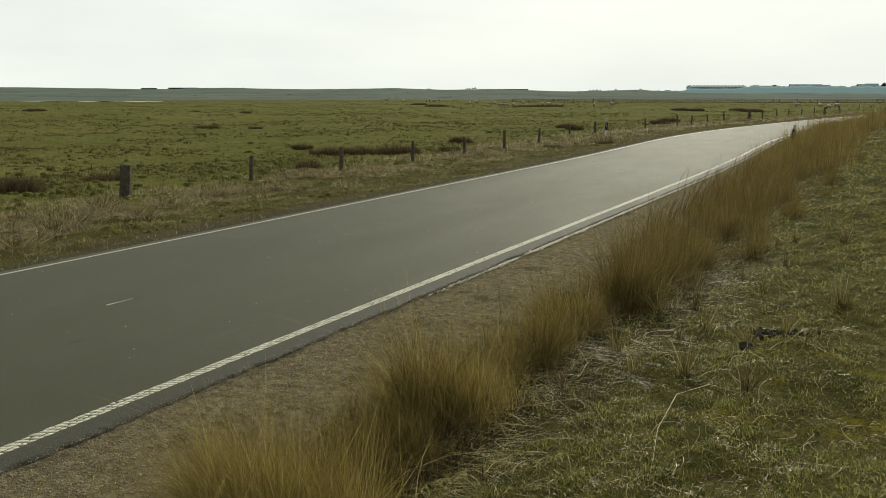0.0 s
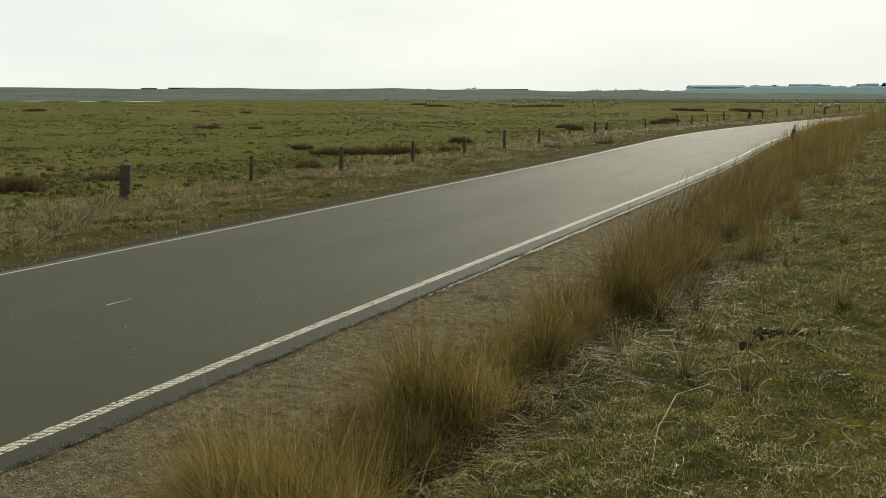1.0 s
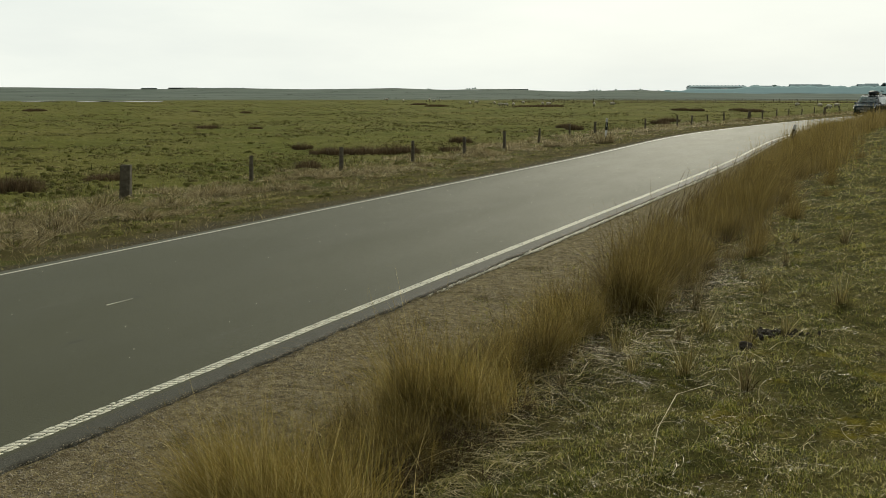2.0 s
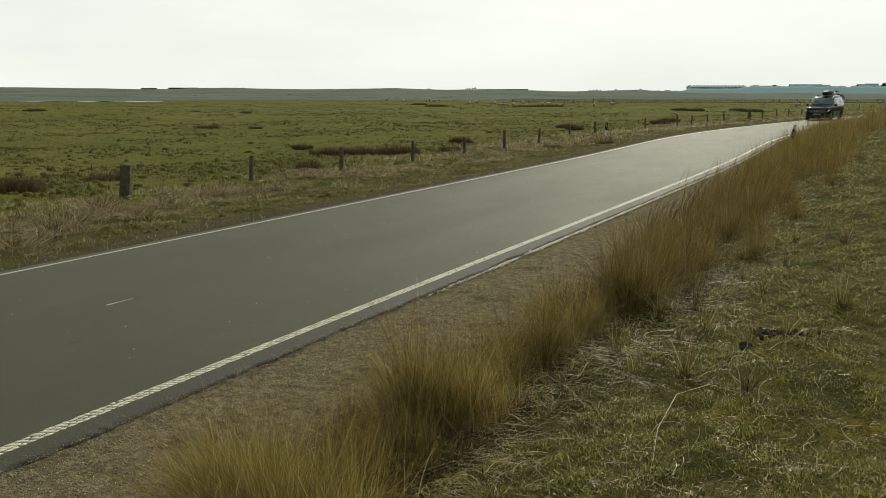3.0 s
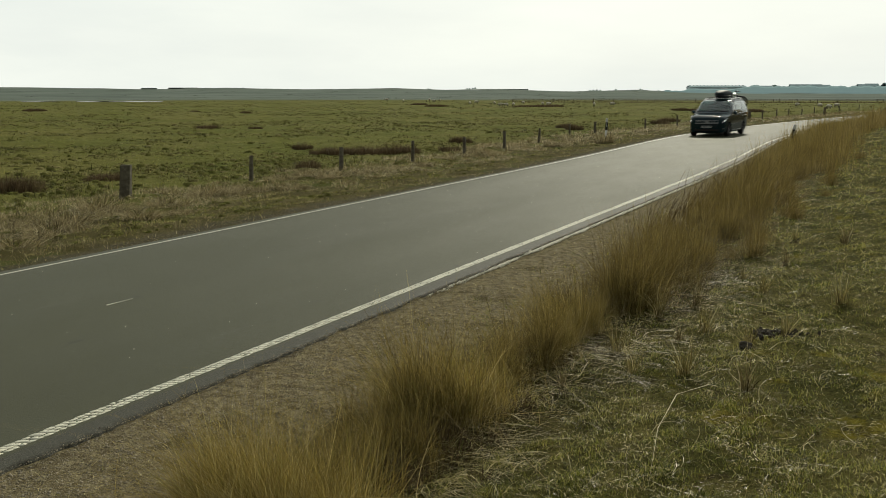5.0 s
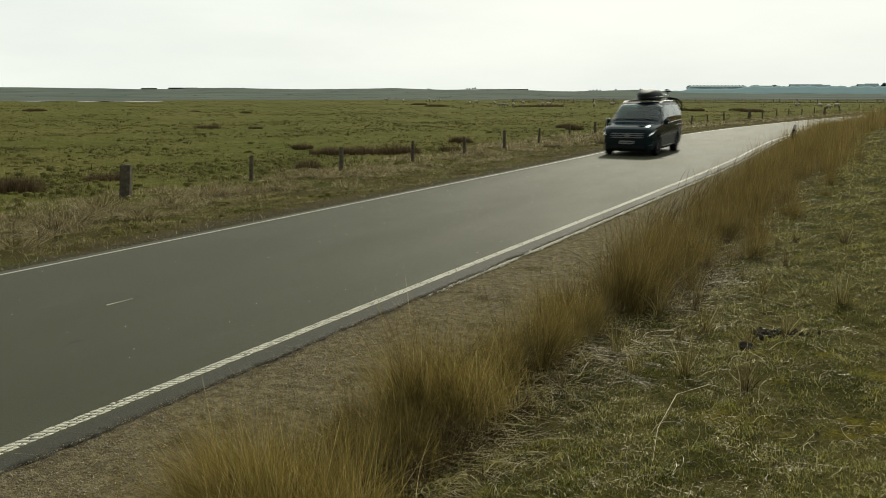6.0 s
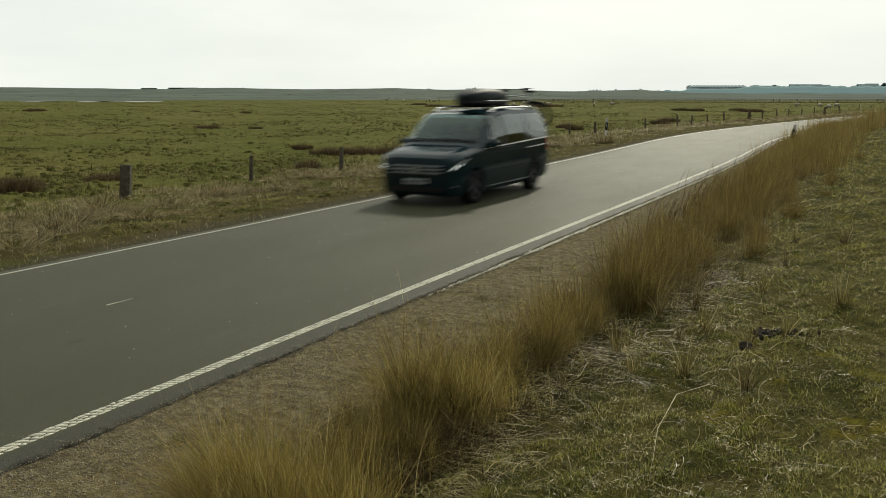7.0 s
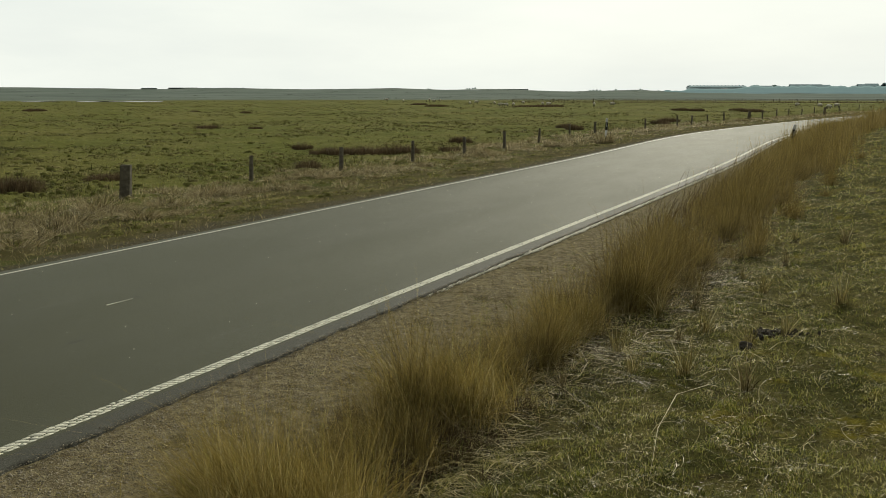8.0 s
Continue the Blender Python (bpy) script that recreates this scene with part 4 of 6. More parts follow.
# ---- sheep ----
def build_sheep():
    s = new("sheep")
    tagged(s, "woolly pale sheep grazing on the salt marsh", "sheep", "sheep on the pasture")
    bm = bmesh.new()
    ball(bm, (0, 0, 0.56), 0.28, (2.0, 1.0, 1.0), 3)
    rng = random.Random(3)
    for v in bm.verts:
        v.co += (v.co - Vector((0, 0, 0.56))).normalized() * rng.uniform(-0.012, 0.03)
    ball(bm, (0.45, 0, 0.62), 0.16, (1.2, 0.8, 1.0), 2)
    part("body", bm, M_WOOL, s, "thick pale fleece", smooth=True)
    bm = bmesh.new()
    ball(bm, (0.72, 0, 0.50), 0.10, (1.5, 0.75, 0.95), 2)
    for q in (-1, 1):
        ball(bm, (0.63, q * 0.11, 0.57), 0.05, (0.5, 1.5, 0.4), 1)
    part("head", bm, M_SHEEPSKIN, s, "dark face with ears", smooth=True)
    for x in (-0.36, 0.34):
        for y in (-0.13, 0.13):
            bm = bmesh.new()
            cyl(bm, (x, y, 0.4), (x + 0.02, y, -0.02), 0.055, 0.032, 8)
            part("leg", bm, M_SHEEPSKIN, s)
    rng = random.Random(21)
    spots = [(686, 178.5), (715, 180), (760, 178), (768, 181), (779, 179), (831, 185), (842, 183), (874, 185), (885, 188.5), (894, 188.5), (907, 188), (924, 184), (958, 186), (968, 187), (1048, 187.5), (1080, 187),
             (1403, 188), (1443, 190), (1458, 192), (1472, 190)]
    yaw, f = radians(27.03), 1583.0
    for i, (px, py) in enumerate(spots):
        # each stands on the pasture at its bearing and distance
        dist = 2.52 * f / (py - 162.0)
        side = (px - 784) / f * dist
        x, y = side * math.cos(yaw) - dist * math.sin(yaw), side * math.sin(yaw) + dist * math.cos(yaw)
        m = pose(x, y, settle(x, y), 0, 0, rng.choice((27, 207, 75, 110, 290, 130, 250)) + rng.uniform(-25, 25))
        made = copy_thing(s, m) if i else s
        if not i:
            s.matrix_basis = m
        made.scale = (0.76, 0.76, 0.76)


build_sheep()


# ---- the van drives, the grass sways ----
SPEED = 15.65


def lane(y):
    return float(edge_x(y)) + float(np.interp(y, [30, 44, 56, 71, 81, 97, 115], [1.30, 1.42, 1.55, 0.95, 0.75, 1.05, 1.3]))


def nose_y(t):
    """How far up the road the nose is: the van gathers a little speed as it leaves the bend."""
    tau = max(0.0, 4.5 - t)
    return 54.88 + SPEED * (4.5 - t) - 3.3 * (1 - math.exp(-tau * tau / 3.38))


def van_pose(t):
    nose = nose_y(t)
    f, r = nose + 0.9, nose + 4.1
    a, b = Vector((lane(f), f, 0.0)), Vector((lane(r), r, 0.0))
    d = b - a
    m = (a + b) / 2
    return pose(m.x, m.y, 0.002, 0, 0, math.degrees(math.atan2(-d.x, d.y)))


# ---- grasses ----
YAW, FOCAL = radians(27.03), 1583.0


def bearing(px, dist):
    """A place on the plain at a bearing, given as sideways steps of the long lens, and a distance ahead."""
    side = (px - 784) / FOCAL * dist
    return side * math.cos(YAW) - dist * math.sin(YAW), side * math.sin(YAW) + dist * math.cos(YAW)


def scatter(n, rng, lo, hi, deg0, deg1):
    """Points round the tripod, evenly dense in the logarithm of their distance."""
    r = np.exp(rng.uniform(np.log(lo), np.log(hi), n))
    a = np.radians(rng.uniform(deg0, deg1, n))
    return -r * np.sin(a), r * np.cos(a), r


def on_ground(x, y, sink=0.01):
    return np.stack([x, y, ground_z(x, y) - sink], 1)


def clumps(name, rng, cx, cy, radius, blades, tall, wide, spread, mat):
    """Many clumps in one mesh."""
    k = len(cx)
    idx = np.repeat(np.arange(k), blades)
    n = len(idx)
    a, q = rng.uniform(0, 2 * np.pi, n), radius[idx] * np.sqrt(rng.uniform(0, 1, n))
    x, y = cx[idx] + q * np.cos(a), cy[idx] + q * np.sin(a)
    h = tall[idx] * rng.uniform(0.5, 1.1, n) * (1 - 0.55 * (q / radius[idx]) ** 2)
    l = np.abs(rng.normal(0, spread, n)) + 0.1
    b = a + rng.normal(0, 0.6, n)
    w = wide[idx] * rng.uniform(0.6, 1.4, n)
    return new(name, blade_mesh(name, on_ground(x, y, 0.015), h, w, np.stack([np.cos(b) * l, np.sin(b) * l], 1), mat))


def build_lawn():
    rng = np.random.default_rng(11)
    x, y, r = scatter(560000, rng, 2.4, 70, -3, 53)
    u = x - edge_x(y)
    dens = (smooth01((u - 6.6) / 1.1) + 0.30 * ((u > 5.75) & (u < 6.9)) * (wave(x, y, 30, 0.9) > 0.1)) * np.clip(0.55 + 0.55 * wave(x, y, 31, 0.8) + 0.45 * wave(x, y, 32, 0.25), 0.03, 1)
    keep = rng.uniform(0, 1, len(x)) < dens
    x, y, r = x[keep], y[keep], r[keep]
    n = len(x)
    h = rng.uniform(0.014, 0.058, n) * (1 + 0.45 * wave(x, y, 33, 0.7)) * (1 + np.clip(r / 40, 0, 0.6))
    w = np.maximum(0.0042, r * 0.00058) * rng.uniform(0.5, 1.7, n)
    a = rng.uniform(0, 2 * np.pi, n)
    l = rng.uniform(0.15, 1.6, n)
    ob = new("lawn_grass", blade_mesh("lawn_grass", on_ground(x, y), h, w, np.stack([np.cos(a) * l, np.sin(a) * l], 1), M_LAWN))
    tagged(ob, "short patchy green verge grass", "grass", kind="stuff")
    # crumbs of broken asphalt edge and pale grit
    y2 = rng.uniform(2.5, 34, 9000)
    x2 = edge_x(y2) + 5.315 + rng.normal(0, 0.030, len(y2))
    s2 = np.exp(rng.normal(np.log(0.0048), 0.35, len(y2)))
    oct6 = np.array([(1, 0, 0), (-1, 0, 0), (0, 1, 0), (0, -1, 0), (0, 0, 0.8), (0, 0, -0.8)])
    v2 = np.stack([x2, y2, np.where(x2 - edge_x(y2) > 5.31, ground_z(x2, y2) + 0.003, 0.001)], 1)[:, None, :] + oct6[None] * s2[:, None, None] * rng.uniform(0.6, 1.4, (len(y2), 6, 1))
    f2 = np.array([(0, 2, 4), (2, 1, 4), (1, 3, 4), (3, 0, 4), (2, 0, 5), (1, 2, 5), (3, 1, 5), (0, 3, 5)])
    ob = new("edge_crumbs", raw_mesh("edge_crumbs", v2.reshape(-1, 3), (np.arange(len(y2)) * 6)[:, None, None] + f2[None], np.full(len(y2) * 8, 3), [M_GRAVEL]))
    tagged(ob, "grit and crumbs along the broken asphalt edge", "gravel", kind="stuff")
    # pale chips added on the lane to stand for its glints
    y4 = np.exp(rng.uniform(np.log(5), np.log(70), 150))
    x4 = edge_x(y4) + rng.uniform(0.1, 4.9, len(y4))
    s4 = rng.uniform(0.0025, 0.0055, len(y4)) * (1 + y4 * 0.025)
    v4 = np.stack([x4, y4, s4 * 0.5], 1)[:, None, :] + oct6[None] * s4[:, None, None] * rng.uniform(0.6, 1.4, (len(y4), 6, 1))
    ob = new("glint_chips", raw_mesh("glint_chips", v4.reshape(-1, 3), (np.arange(len(y4)) * 6)[:, None, None] + f2[None], np.full(len(y4) * 8, 3), [M_GLINT]))
    tagged(ob, "pale stone chips added on the lane for its bright glints", "gravel", kind="stuff")
    # pale grit farther on, in place of sun caught by the asphalt's lip
    y3 = np.exp(rng.uniform(np.log(8.5), np.log(60), 16000))
    y3 = y3[rng.uniform(0, 1, 16000) < smooth01((y3 - 8) / 5) * np.clip(0.75 + 0.5 * wave(y3, y3, 39, 1.6), 0.1, 1)]
    x3 = edge_x(y3) + 5.325 + np.abs(rng.normal(0, 0.030, len(y3)))
    s3 = np.exp(rng.normal(np.log(0.0075), 0.4, len(y3))) * (1 + y3 * 0.02)
    v3 = np.stack([x3, y3, ground_z(x3, y3) + 0.016], 1)[:, None, :] + oct6[None] * s3[:, None, None] * rng.uniform(0.6, 1.4, (len(y3), 6, 1))
    ob = new("glint_grit", raw_mesh("glint_grit", v3.reshape(-1, 3), (np.arange(len(y3)) * 6)[:, None, None] + f2[None], np.full(len(y3) * 8, 3), [M_GLINT]))
    tagged(ob, "pale grit standing for the sunlit asphalt edge", "gravel", kind="stuff")
    # the same turf round the tripod and behind it
    x, y, r = scatter(24000, rng, 0.6, 14, 60, 344)
    keep = x - edge_x(y) > 7.0
    x, y, r = x[keep], y[keep], r[keep]
    n = len(x)
    a, l = rng.uniform(0, 2 * np.pi, n), rng.uniform(0.15, 1.6, n)
    ob = new("lawn_grass_behind", blade_mesh("lawn_grass_behind", on_ground(x, y), rng.uniform(0.03, 0.09, n), np.full(n, 0.007), np.stack([np.cos(a) * l, np.sin(a) * l], 1), M_LAWN))
    tagged(ob, "short patchy green verge grass", "grass", kind="stuff")
    # the close-cropped nap between the longer blades
    x, y, r = scatter(150000, rng, 2.9, 16, 0, 50)
    keep = (x - edge_x(y) > 7.1) & (rng.uniform(0, 1, len(x)) < np.clip(0.52 + 0.7 * wave(x, y, 38, 0.4), 0.03, 1))
    x, y, r = x[keep], y[keep], r[keep]
    n = len(x)
    a, l = rng.uniform(0, 2 * np.pi, n), rng.uniform(0.1, 1.0, n)
    ob = new("turf_nap", blade_mesh("turf_nap", on_ground(x, y, 0.004), rng.uniform(0.010, 0.028, n), np.maximum(0.0040, r * 0.0007) * rng.uniform(0.6, 1.5, n), np.stack([np.cos(a) * l, np.sin(a) * l], 1), M_NAP))
    tagged(ob, "close-cropped mossy turf", "grass", kind="stuff")
    # denser cushions of grass
    x, y, r = scatter(16000, rng, 2.7, 45, -3, 52)
    u = x - edge_x(y)
    keep = (u > 7.0) & (rng.uniform(0, 1, len(x)) < np.clip(0.4 + 0.5 * wave(x, y, 37, 1.6), 0.05, 1))
    x, y, r = x[keep], y[keep], r[keep]
    n = len(x)
    ob = clumps("turf_cushions", rng, x, y, rng.uniform(0.02, 0.07, n) * (1 + r * 0.03), rng.integers(14, 30, n), rng.uniform(0.03, 0.085, n), np.maximum(0.0036, r * 0.0005), 0.7, M_LAWN)
    tagged(ob, "small cushions of denser green turf", "grass", kind="stuff")
    # flattened bleached leaves
    x, y, r = scatter(9000, rng, 2.9, 26, -3, 48)
    u = x - edge_x(y)
    near = np.exp(-((u - 7.4) / 0.6) ** 2) + 0.11 * smooth01((u - 7.5) / 1.0) + 0.05 * ((u > 5.5) & (u < 6.8))
    keep = (rng.uniform(0, 1, len(x)) < near * (0.3 + 0.7 * smooth01((y - 4.4) / 1.0))) & (u > 5.45)
    x, y, r = x[keep], y[keep], r[keep]
    n = len(x)
    ln = rng.uniform(0.10, 0.50, n)
    h = ln / 1.9
    a = np.where(rng.uniform(0, 1, n) < 0.6, rng.normal(0.2, 0.7, n), rng.uniform(0, 2 * np.pi, n))
    l = rng.uniform(1.3, 2.4, n)
    w = np.maximum(0.0044, r * 0.0007) * rng.uniform(0.7, 1.5, n)
    base = on_ground(x, y, -0.012)
    ob = new("fallen_straw", blade_mesh("fallen_straw", base, h, w, np.stack([np.cos(a) * l, np.sin(a) * l], 1), M_STRAW, 5, rng.normal(0, 0.28, n)))
    tagged(ob, "bleached fallen grass leaves lying on the turf", "straw", kind="stuff")
    # bleached leaves arching over in sheaves from the foot of the tall grass, combed away from the road
    m = 170
    sy = np.concatenate([rng.uniform(4.1, 7.4, 92), rng.uniform(6.3, 11.5, 78)])
    su = np.concatenate([rng.normal(7.56, 0.28, 92), rng.normal(7.95, 0.45, 78)])
    sa = rng.normal(0.05, 0.34, m)
    k = rng.integers(0, m, 900)
    n = len(k)
    y = sy[k] + rng.normal(0, 0.13, n)
    x = edge_x(y) + su[k] + rng.normal(0, 0.13, n)
    a, l = sa[k] + rng.normal(0, 0.24, n), rng.uniform(1.9, 4.2, n)
    ob = new("arching_leaves", blade_mesh("arching_leaves", on_ground(x, y, 0.0), rng.uniform(0.06, 0.19, n), rng.uniform(0.0052, 0.0105, n) * (1 + 0.03 * y), np.stack([np.cos(a) * l, np.sin(a) * l], 1), M_LEAF, 8, rng.normal(0.04, 0.20, n)))
    tagged(ob, "sheaves of bleached leaves arching over the turf", "straw", kind="stuff")
    # short dark blades added for the shade at the foot of the tall grass
    m = 110
    y = np.concatenate([rng.uniform(3.0, 5.2, 75), rng.uniform(5.2, 16, 35)])
    x = edge_x(y) + rng.normal(7.38, 0.20, m)
    ob = clumps("foot_shade_blades", rng, x, y, rng.uniform(0.06, 0.16, m), rng.integers(50, 90, m), rng.uniform(0.14, 0.30, m), np.full(m, 0.006), 0.6, M_RUSH)
    tagged(ob, "short dark brown blades standing for shade under the tall grass", "grass", kind="stuff")
    # a few long curled stems
    x, y = rng.uniform(-2.4, 1.2, 300), np.exp(rng.uniform(np.log(3.3), np.log(12.5), 300))
    n = len(x)
    a, l = rng.uniform(0, 2 * np.pi, n), rng.uniform(2.0, 2.4, n)
    ob = new("fallen_stems", blade_mesh("fallen_stems", on_ground(x, y, -0.03), rng.uniform(0.04, 0.13, n), rng.uniform(0.0024, 0.0040, n), np.stack([np.cos(a) * l, np.sin(a) * l], 1), M_CHAFF, 12, rng.normal(0, 0.42, n)))
    tagged(ob, "long curled bleached stems lying on the turf", "straw", kind="stuff")
    # short bleached bits caught in the turf and on the shoulder
    x, y, r = scatter(100000, rng, 2.7, 60, -3, 55)
    u = x - edge_x(y)
    keep = (u > 5.5) & (rng.uniform(0, 1, len(x)) < np.where(u < 6.6, 0.36, np.clip(0.40 + 0.55 * wave(x, y, 36, 0.6) + 0.3 * smooth01((r - 6) / 5), 0.03, 1) * (0.35 + 0.65 * smooth01((u - 7.2) / 0.8))))
    x, y, r = x[keep], y[keep], r[keep]
    n = len(x)
    a, l = rng.uniform(0, 2 * np.pi, n), rng.uniform(1.2, 2.2, n)
    ob = new("straw_bits", blade_mesh("straw_bits", on_ground(x, y, -0.02), rng.uniform(0.008, 0.034, n) * (1 + r * 0.015), np.maximum(0.0040, r * 0.0006) * rng.uniform(0.6, 1.6, n), np.stack([np.cos(a) * l, np.sin(a) * l], 1), M_CHAFF, 3, rng.normal(0, 0.3, n)))
    tagged(ob, "short bits of bleached straw in the turf", "straw", kind="stuff")


def build_gravel():
    rng = np.random.default_rng(12)
    x, y, r = scatter(150000, rng, 3.6, 26, 5, 56)
    u = x - edge_x(y)
    dens = ((u > 5.33) & (u < 7.1)) * (1 - 0.75 * smooth01((u - 5.9) / 1.1))
    keep = rng.uniform(0, 1, len(x)) < dens
    x, y, r = x[keep][:23000], y[keep][:23000], r[keep][:23000]
    n = len(x)
    s = np.exp(rng.normal(np.log(0.0042), 0.45, n)) * (1 + r * 0.03)
    c = on_ground(x, y, -0.001)
    oct6 = np.array([(1, 0, 0), (-1, 0, 0), (0, 1, 0), (0, -1, 0), (0, 0, 0.7), (0, 0, -0.7)])
    v = c[:, None, :] + oct6[None] * s[:, None, None] * rng.uniform(0.6, 1.3, (n, 6, 1))
    f = np.array([(0, 2, 4), (2, 1, 4), (1, 3, 4), (3, 0, 4), (2, 0, 5), (1, 2, 5), (3, 1, 5), (0, 3, 5)])
    loops = (np.arange(n) * 6)[:, None, None] + f[None]
    # low dark sods and moss creeping from the grass onto the shoulder
    k = 900
    cy = np.exp(rng.uniform(np.log(3.2), np.log(30), k))
    cu = 7.0 - np.abs(rng.normal(0, 0.5, k))
    ok = (cu > 5.6) & (rng.uniform(0, 1, k) < np.clip(0.4 + 0.7 * wave(cu, cy, 47, 1.1), 0.02, 1))
    cy, cu = cy[ok], cu[ok]
    k = len(cy)
    sods = clumps("shoulder_sods", rng, edge_x(cy) + cu, cy, rng.uniform(0.03, 0.10, k), rng.integers(16, 34, k), rng.uniform(0.02, 0.05, k), np.maximum(0.004, cy * 0.0006), 0.9, M_SOD)
    tagged(sods, "low dark sods and moss on the gravel shoulder", "grass", kind="stuff")
    ob = new("shoulder_gravel", raw_mesh("shoulder_gravel", v.reshape(-1, 3), loops, np.full(n * 8, 3), [M_GRAVEL]))
    tagged(ob, "loose gravel and grit on the road shoulder", "gravel", kind="stuff")


def tuft_mesh(seed, n, radius, tall, spread, mat=None, drift=(0.0, 0.0), w=0.0042, seg=5):
    rng = np.random.default_rng(seed)
    a, q = rng.uniform(0, 2 * np.pi, n), radius * np.abs(rng.normal(0, 0.55, n))
    base = np.stack([q * np.cos(a), q * np.sin(a), np.full(n, -0.02)], 1)
    h = tall * np.clip(rng.gamma(6.0, 0.105, n), 0.15, 1.25)
    l = rng.gamma(1.6, spread * 0.75, n) + 0.04
    b = a + rng.normal(0, 0.9, n)
    lean = np.stack([np.cos(b) * l + drift[0], np.sin(b) * l + drift[1]], 1)
    broad = rng.uniform(0, 1, n) < 0.13
    lean *= np.where(broad, rng.uniform(1.3, 3.2, n), 1.0)[:, None]
    h = np.where(broad, h * rng.uniform(0.6, 1.0, n), h)
    return blade_mesh("tall_grass_tuft", base, h, w * rng.uniform(0.5, 1.5, n) * np.where(broad, 2.0, 1.0), lean, mat or M_TALL, seg, rng.normal(0, 0.16, n))


SWAYING = []


def build_tufts():
    rng = np.random.default_rng(40)
    kinds = [tuft_mesh(50 + i, 300 + 40 * (i % 4), 0.24 + 0.05 * (i % 3), 0.74 + 0.09 * (i % 4), 0.30 + 0.07 * (i % 3), None, (-0.14 + 0.05 * (i % 4), -0.04 + 0.05 * (i % 3))) for i in range(9)]
    wide = [tuft_mesh(70 + i, 460, 0.38, 0.84 + 0.07 * i, 0.32, None, (0.06, 0.0), 0.0046, 4) for i in range(5)]
    fresh = [tuft_mesh(150 + i, 430, 0.28 + 0.04 * (i % 3), 0.80 + 0.08 * (i % 3), 0.30 + 0.06 * (i % 3), M_TALL_FRESH, (-0.34 + 0.07 * (i % 3), -0.06 + 0.06 * (i % 3)), 0.0031, 6) for i in range(6)]
    # the nearest stand in separate clumps: centre, half spreads, number, size, share of fresh straw-green tufts
    spots = []
    for cx, cy, sx, sy, n, size, share in ((-2.80, 3.55, 0.46, 0.26, 27, 0.86, 1.0), (-2.74, 5.45, 0.26, 0.36, 16, 0.87, 0.6), (-2.66, 7.0, 0.18, 0.85, 19, 0.76, 0.4), (-2.44, 9.05, 0.20, 0.30, 11, 1.04, 0.0),
                                           (-2.30, 10.7, 0.28, 0.75, 12, 0.95, 0.0), (-2.62, 4.45, 0.22, 0.30, 7, 0.50, 0.0), (-3.0, 4.65, 0.24, 0.40, 7, 0.46, 0.5)):
        for k in range(n):
            y = cy + sy * rng.uniform(-1, 1)
            spots.append((cx + sx * rng.uniform(-1, 1) - float(edge_x(y)), y, size * rng.uniform(0.78, 1.12), k < share * n))
    y = -9.0
    while y < 62:
        n = 1 if y < 2.6 else 0 if y < 11.8 else 3
        for k in range(n):
            mid = 6.95 if y < 11.5 else 7.3
            spread = 0.34 if k < 2 else 0.7
            spots.append((max(mid + rng.normal(0, spread) + 0.18 * math.sin(y * 1.3), 6.75 if 11.5 < y < 20 else 6.3), y + rng.uniform(-0.3, 0.3), 0, y < 2.6))
        y += (0.34 + 0.012 * abs(y)) * rng.uniform(0.6, 1.5)
    spots += [(u, y, 0, False) for u, y in ((8.05, 12.4), (8.15, 14.1), (7.95, 10.7), (8.3, 16.8), (8.0, 19.0), (8.5, 23.0), (8.25, 27.0), (7.9, 11.5))]
    for i, (u, y, size, lush) in enumerate(spots):
        x = float(edge_x(y)) + min(max(u, 6.2), 8.9)
        me = fresh[i % len(fresh)] if lush else kinds[i % len(kinds)] if y < 16 else wide[i % len(wide)]
        ob = new("tall_grass_tuft", me)
        low = 0.60 if y < 4.8 else 1.02 if y < 20 else 0.88
        sc = size or rng.uniform(0.55, 1.15) * low * (0.68 if u > 7.8 else 0.7 if u < 6.5 else 1)
        base = pose(x, y, settle(x, y), rng.normal(0, 4), rng.normal(-2, 5), rng.uniform(-60, 60))
        ob.scale = (sc, sc, sc * rng.uniform(0.85, 1.1))
        ob.matrix_basis = base @ Matrix.Diagonal((*ob.scale, 1))
        tagged(ob, "tuft of tall golden dry grass beside the gravel shoulder", "grass tuft", "tall grass tufts along the road")
        if 2.6 < y < 34:
            SWAYING.append((ob, base, rng.uniform(0, 6.28), 8.0 if y < 9 else 5.5))
    # thin dark seed stems along the road side of the strip, all leaning with the wind
    n = 520
    y = np.exp(rng.uniform(np.log(13.5), np.log(62), n))
    x = edge_x(y) + np.where(y < 20, rng.normal(6.55, 0.18, n), rng.normal(6.2, 0.28, n))
    h = rng.uniform(0.30, 0.85, n)
    a, l = rng.normal(0.3, 0.5, n), rng.uniform(0.15, 0.55, n)
    ob = new("seed_stems", blade_mesh("seed_stems", on_ground(x, y), h, rng.uniform(0.006, 0.012, n) * (1 + y * 0.03), np.stack([np.cos(a) * l, np.sin(a) * l], 1), M_STEM, 4))
    tagged(ob, "thin dark seed stems leaning over the shoulder", "grass", kind="stuff")
    # the strip of tall grass farther along the bend
    n = 64000
    y = np.exp(rng.uniform(np.log(26), np.log(230), n))
    u = 7.2 + rng.normal(0, 0.6, n) + 0.9 * smooth01((y - 45) / 60) * rng.uniform(-0.4, 2.2, n)
    x = edge_x(y) + np.maximum(u, 6.3)
    h = rng.gamma(7.0, 0.09, n) * (1 + 0.12 * smooth01((y - 45) / 30)) * (1 + 0.25 * wave(x, y, 44, 2.5))
    a, l = rng.uniform(0, 2 * np.pi, n), rng.gamma(1.6, 0.22, n)
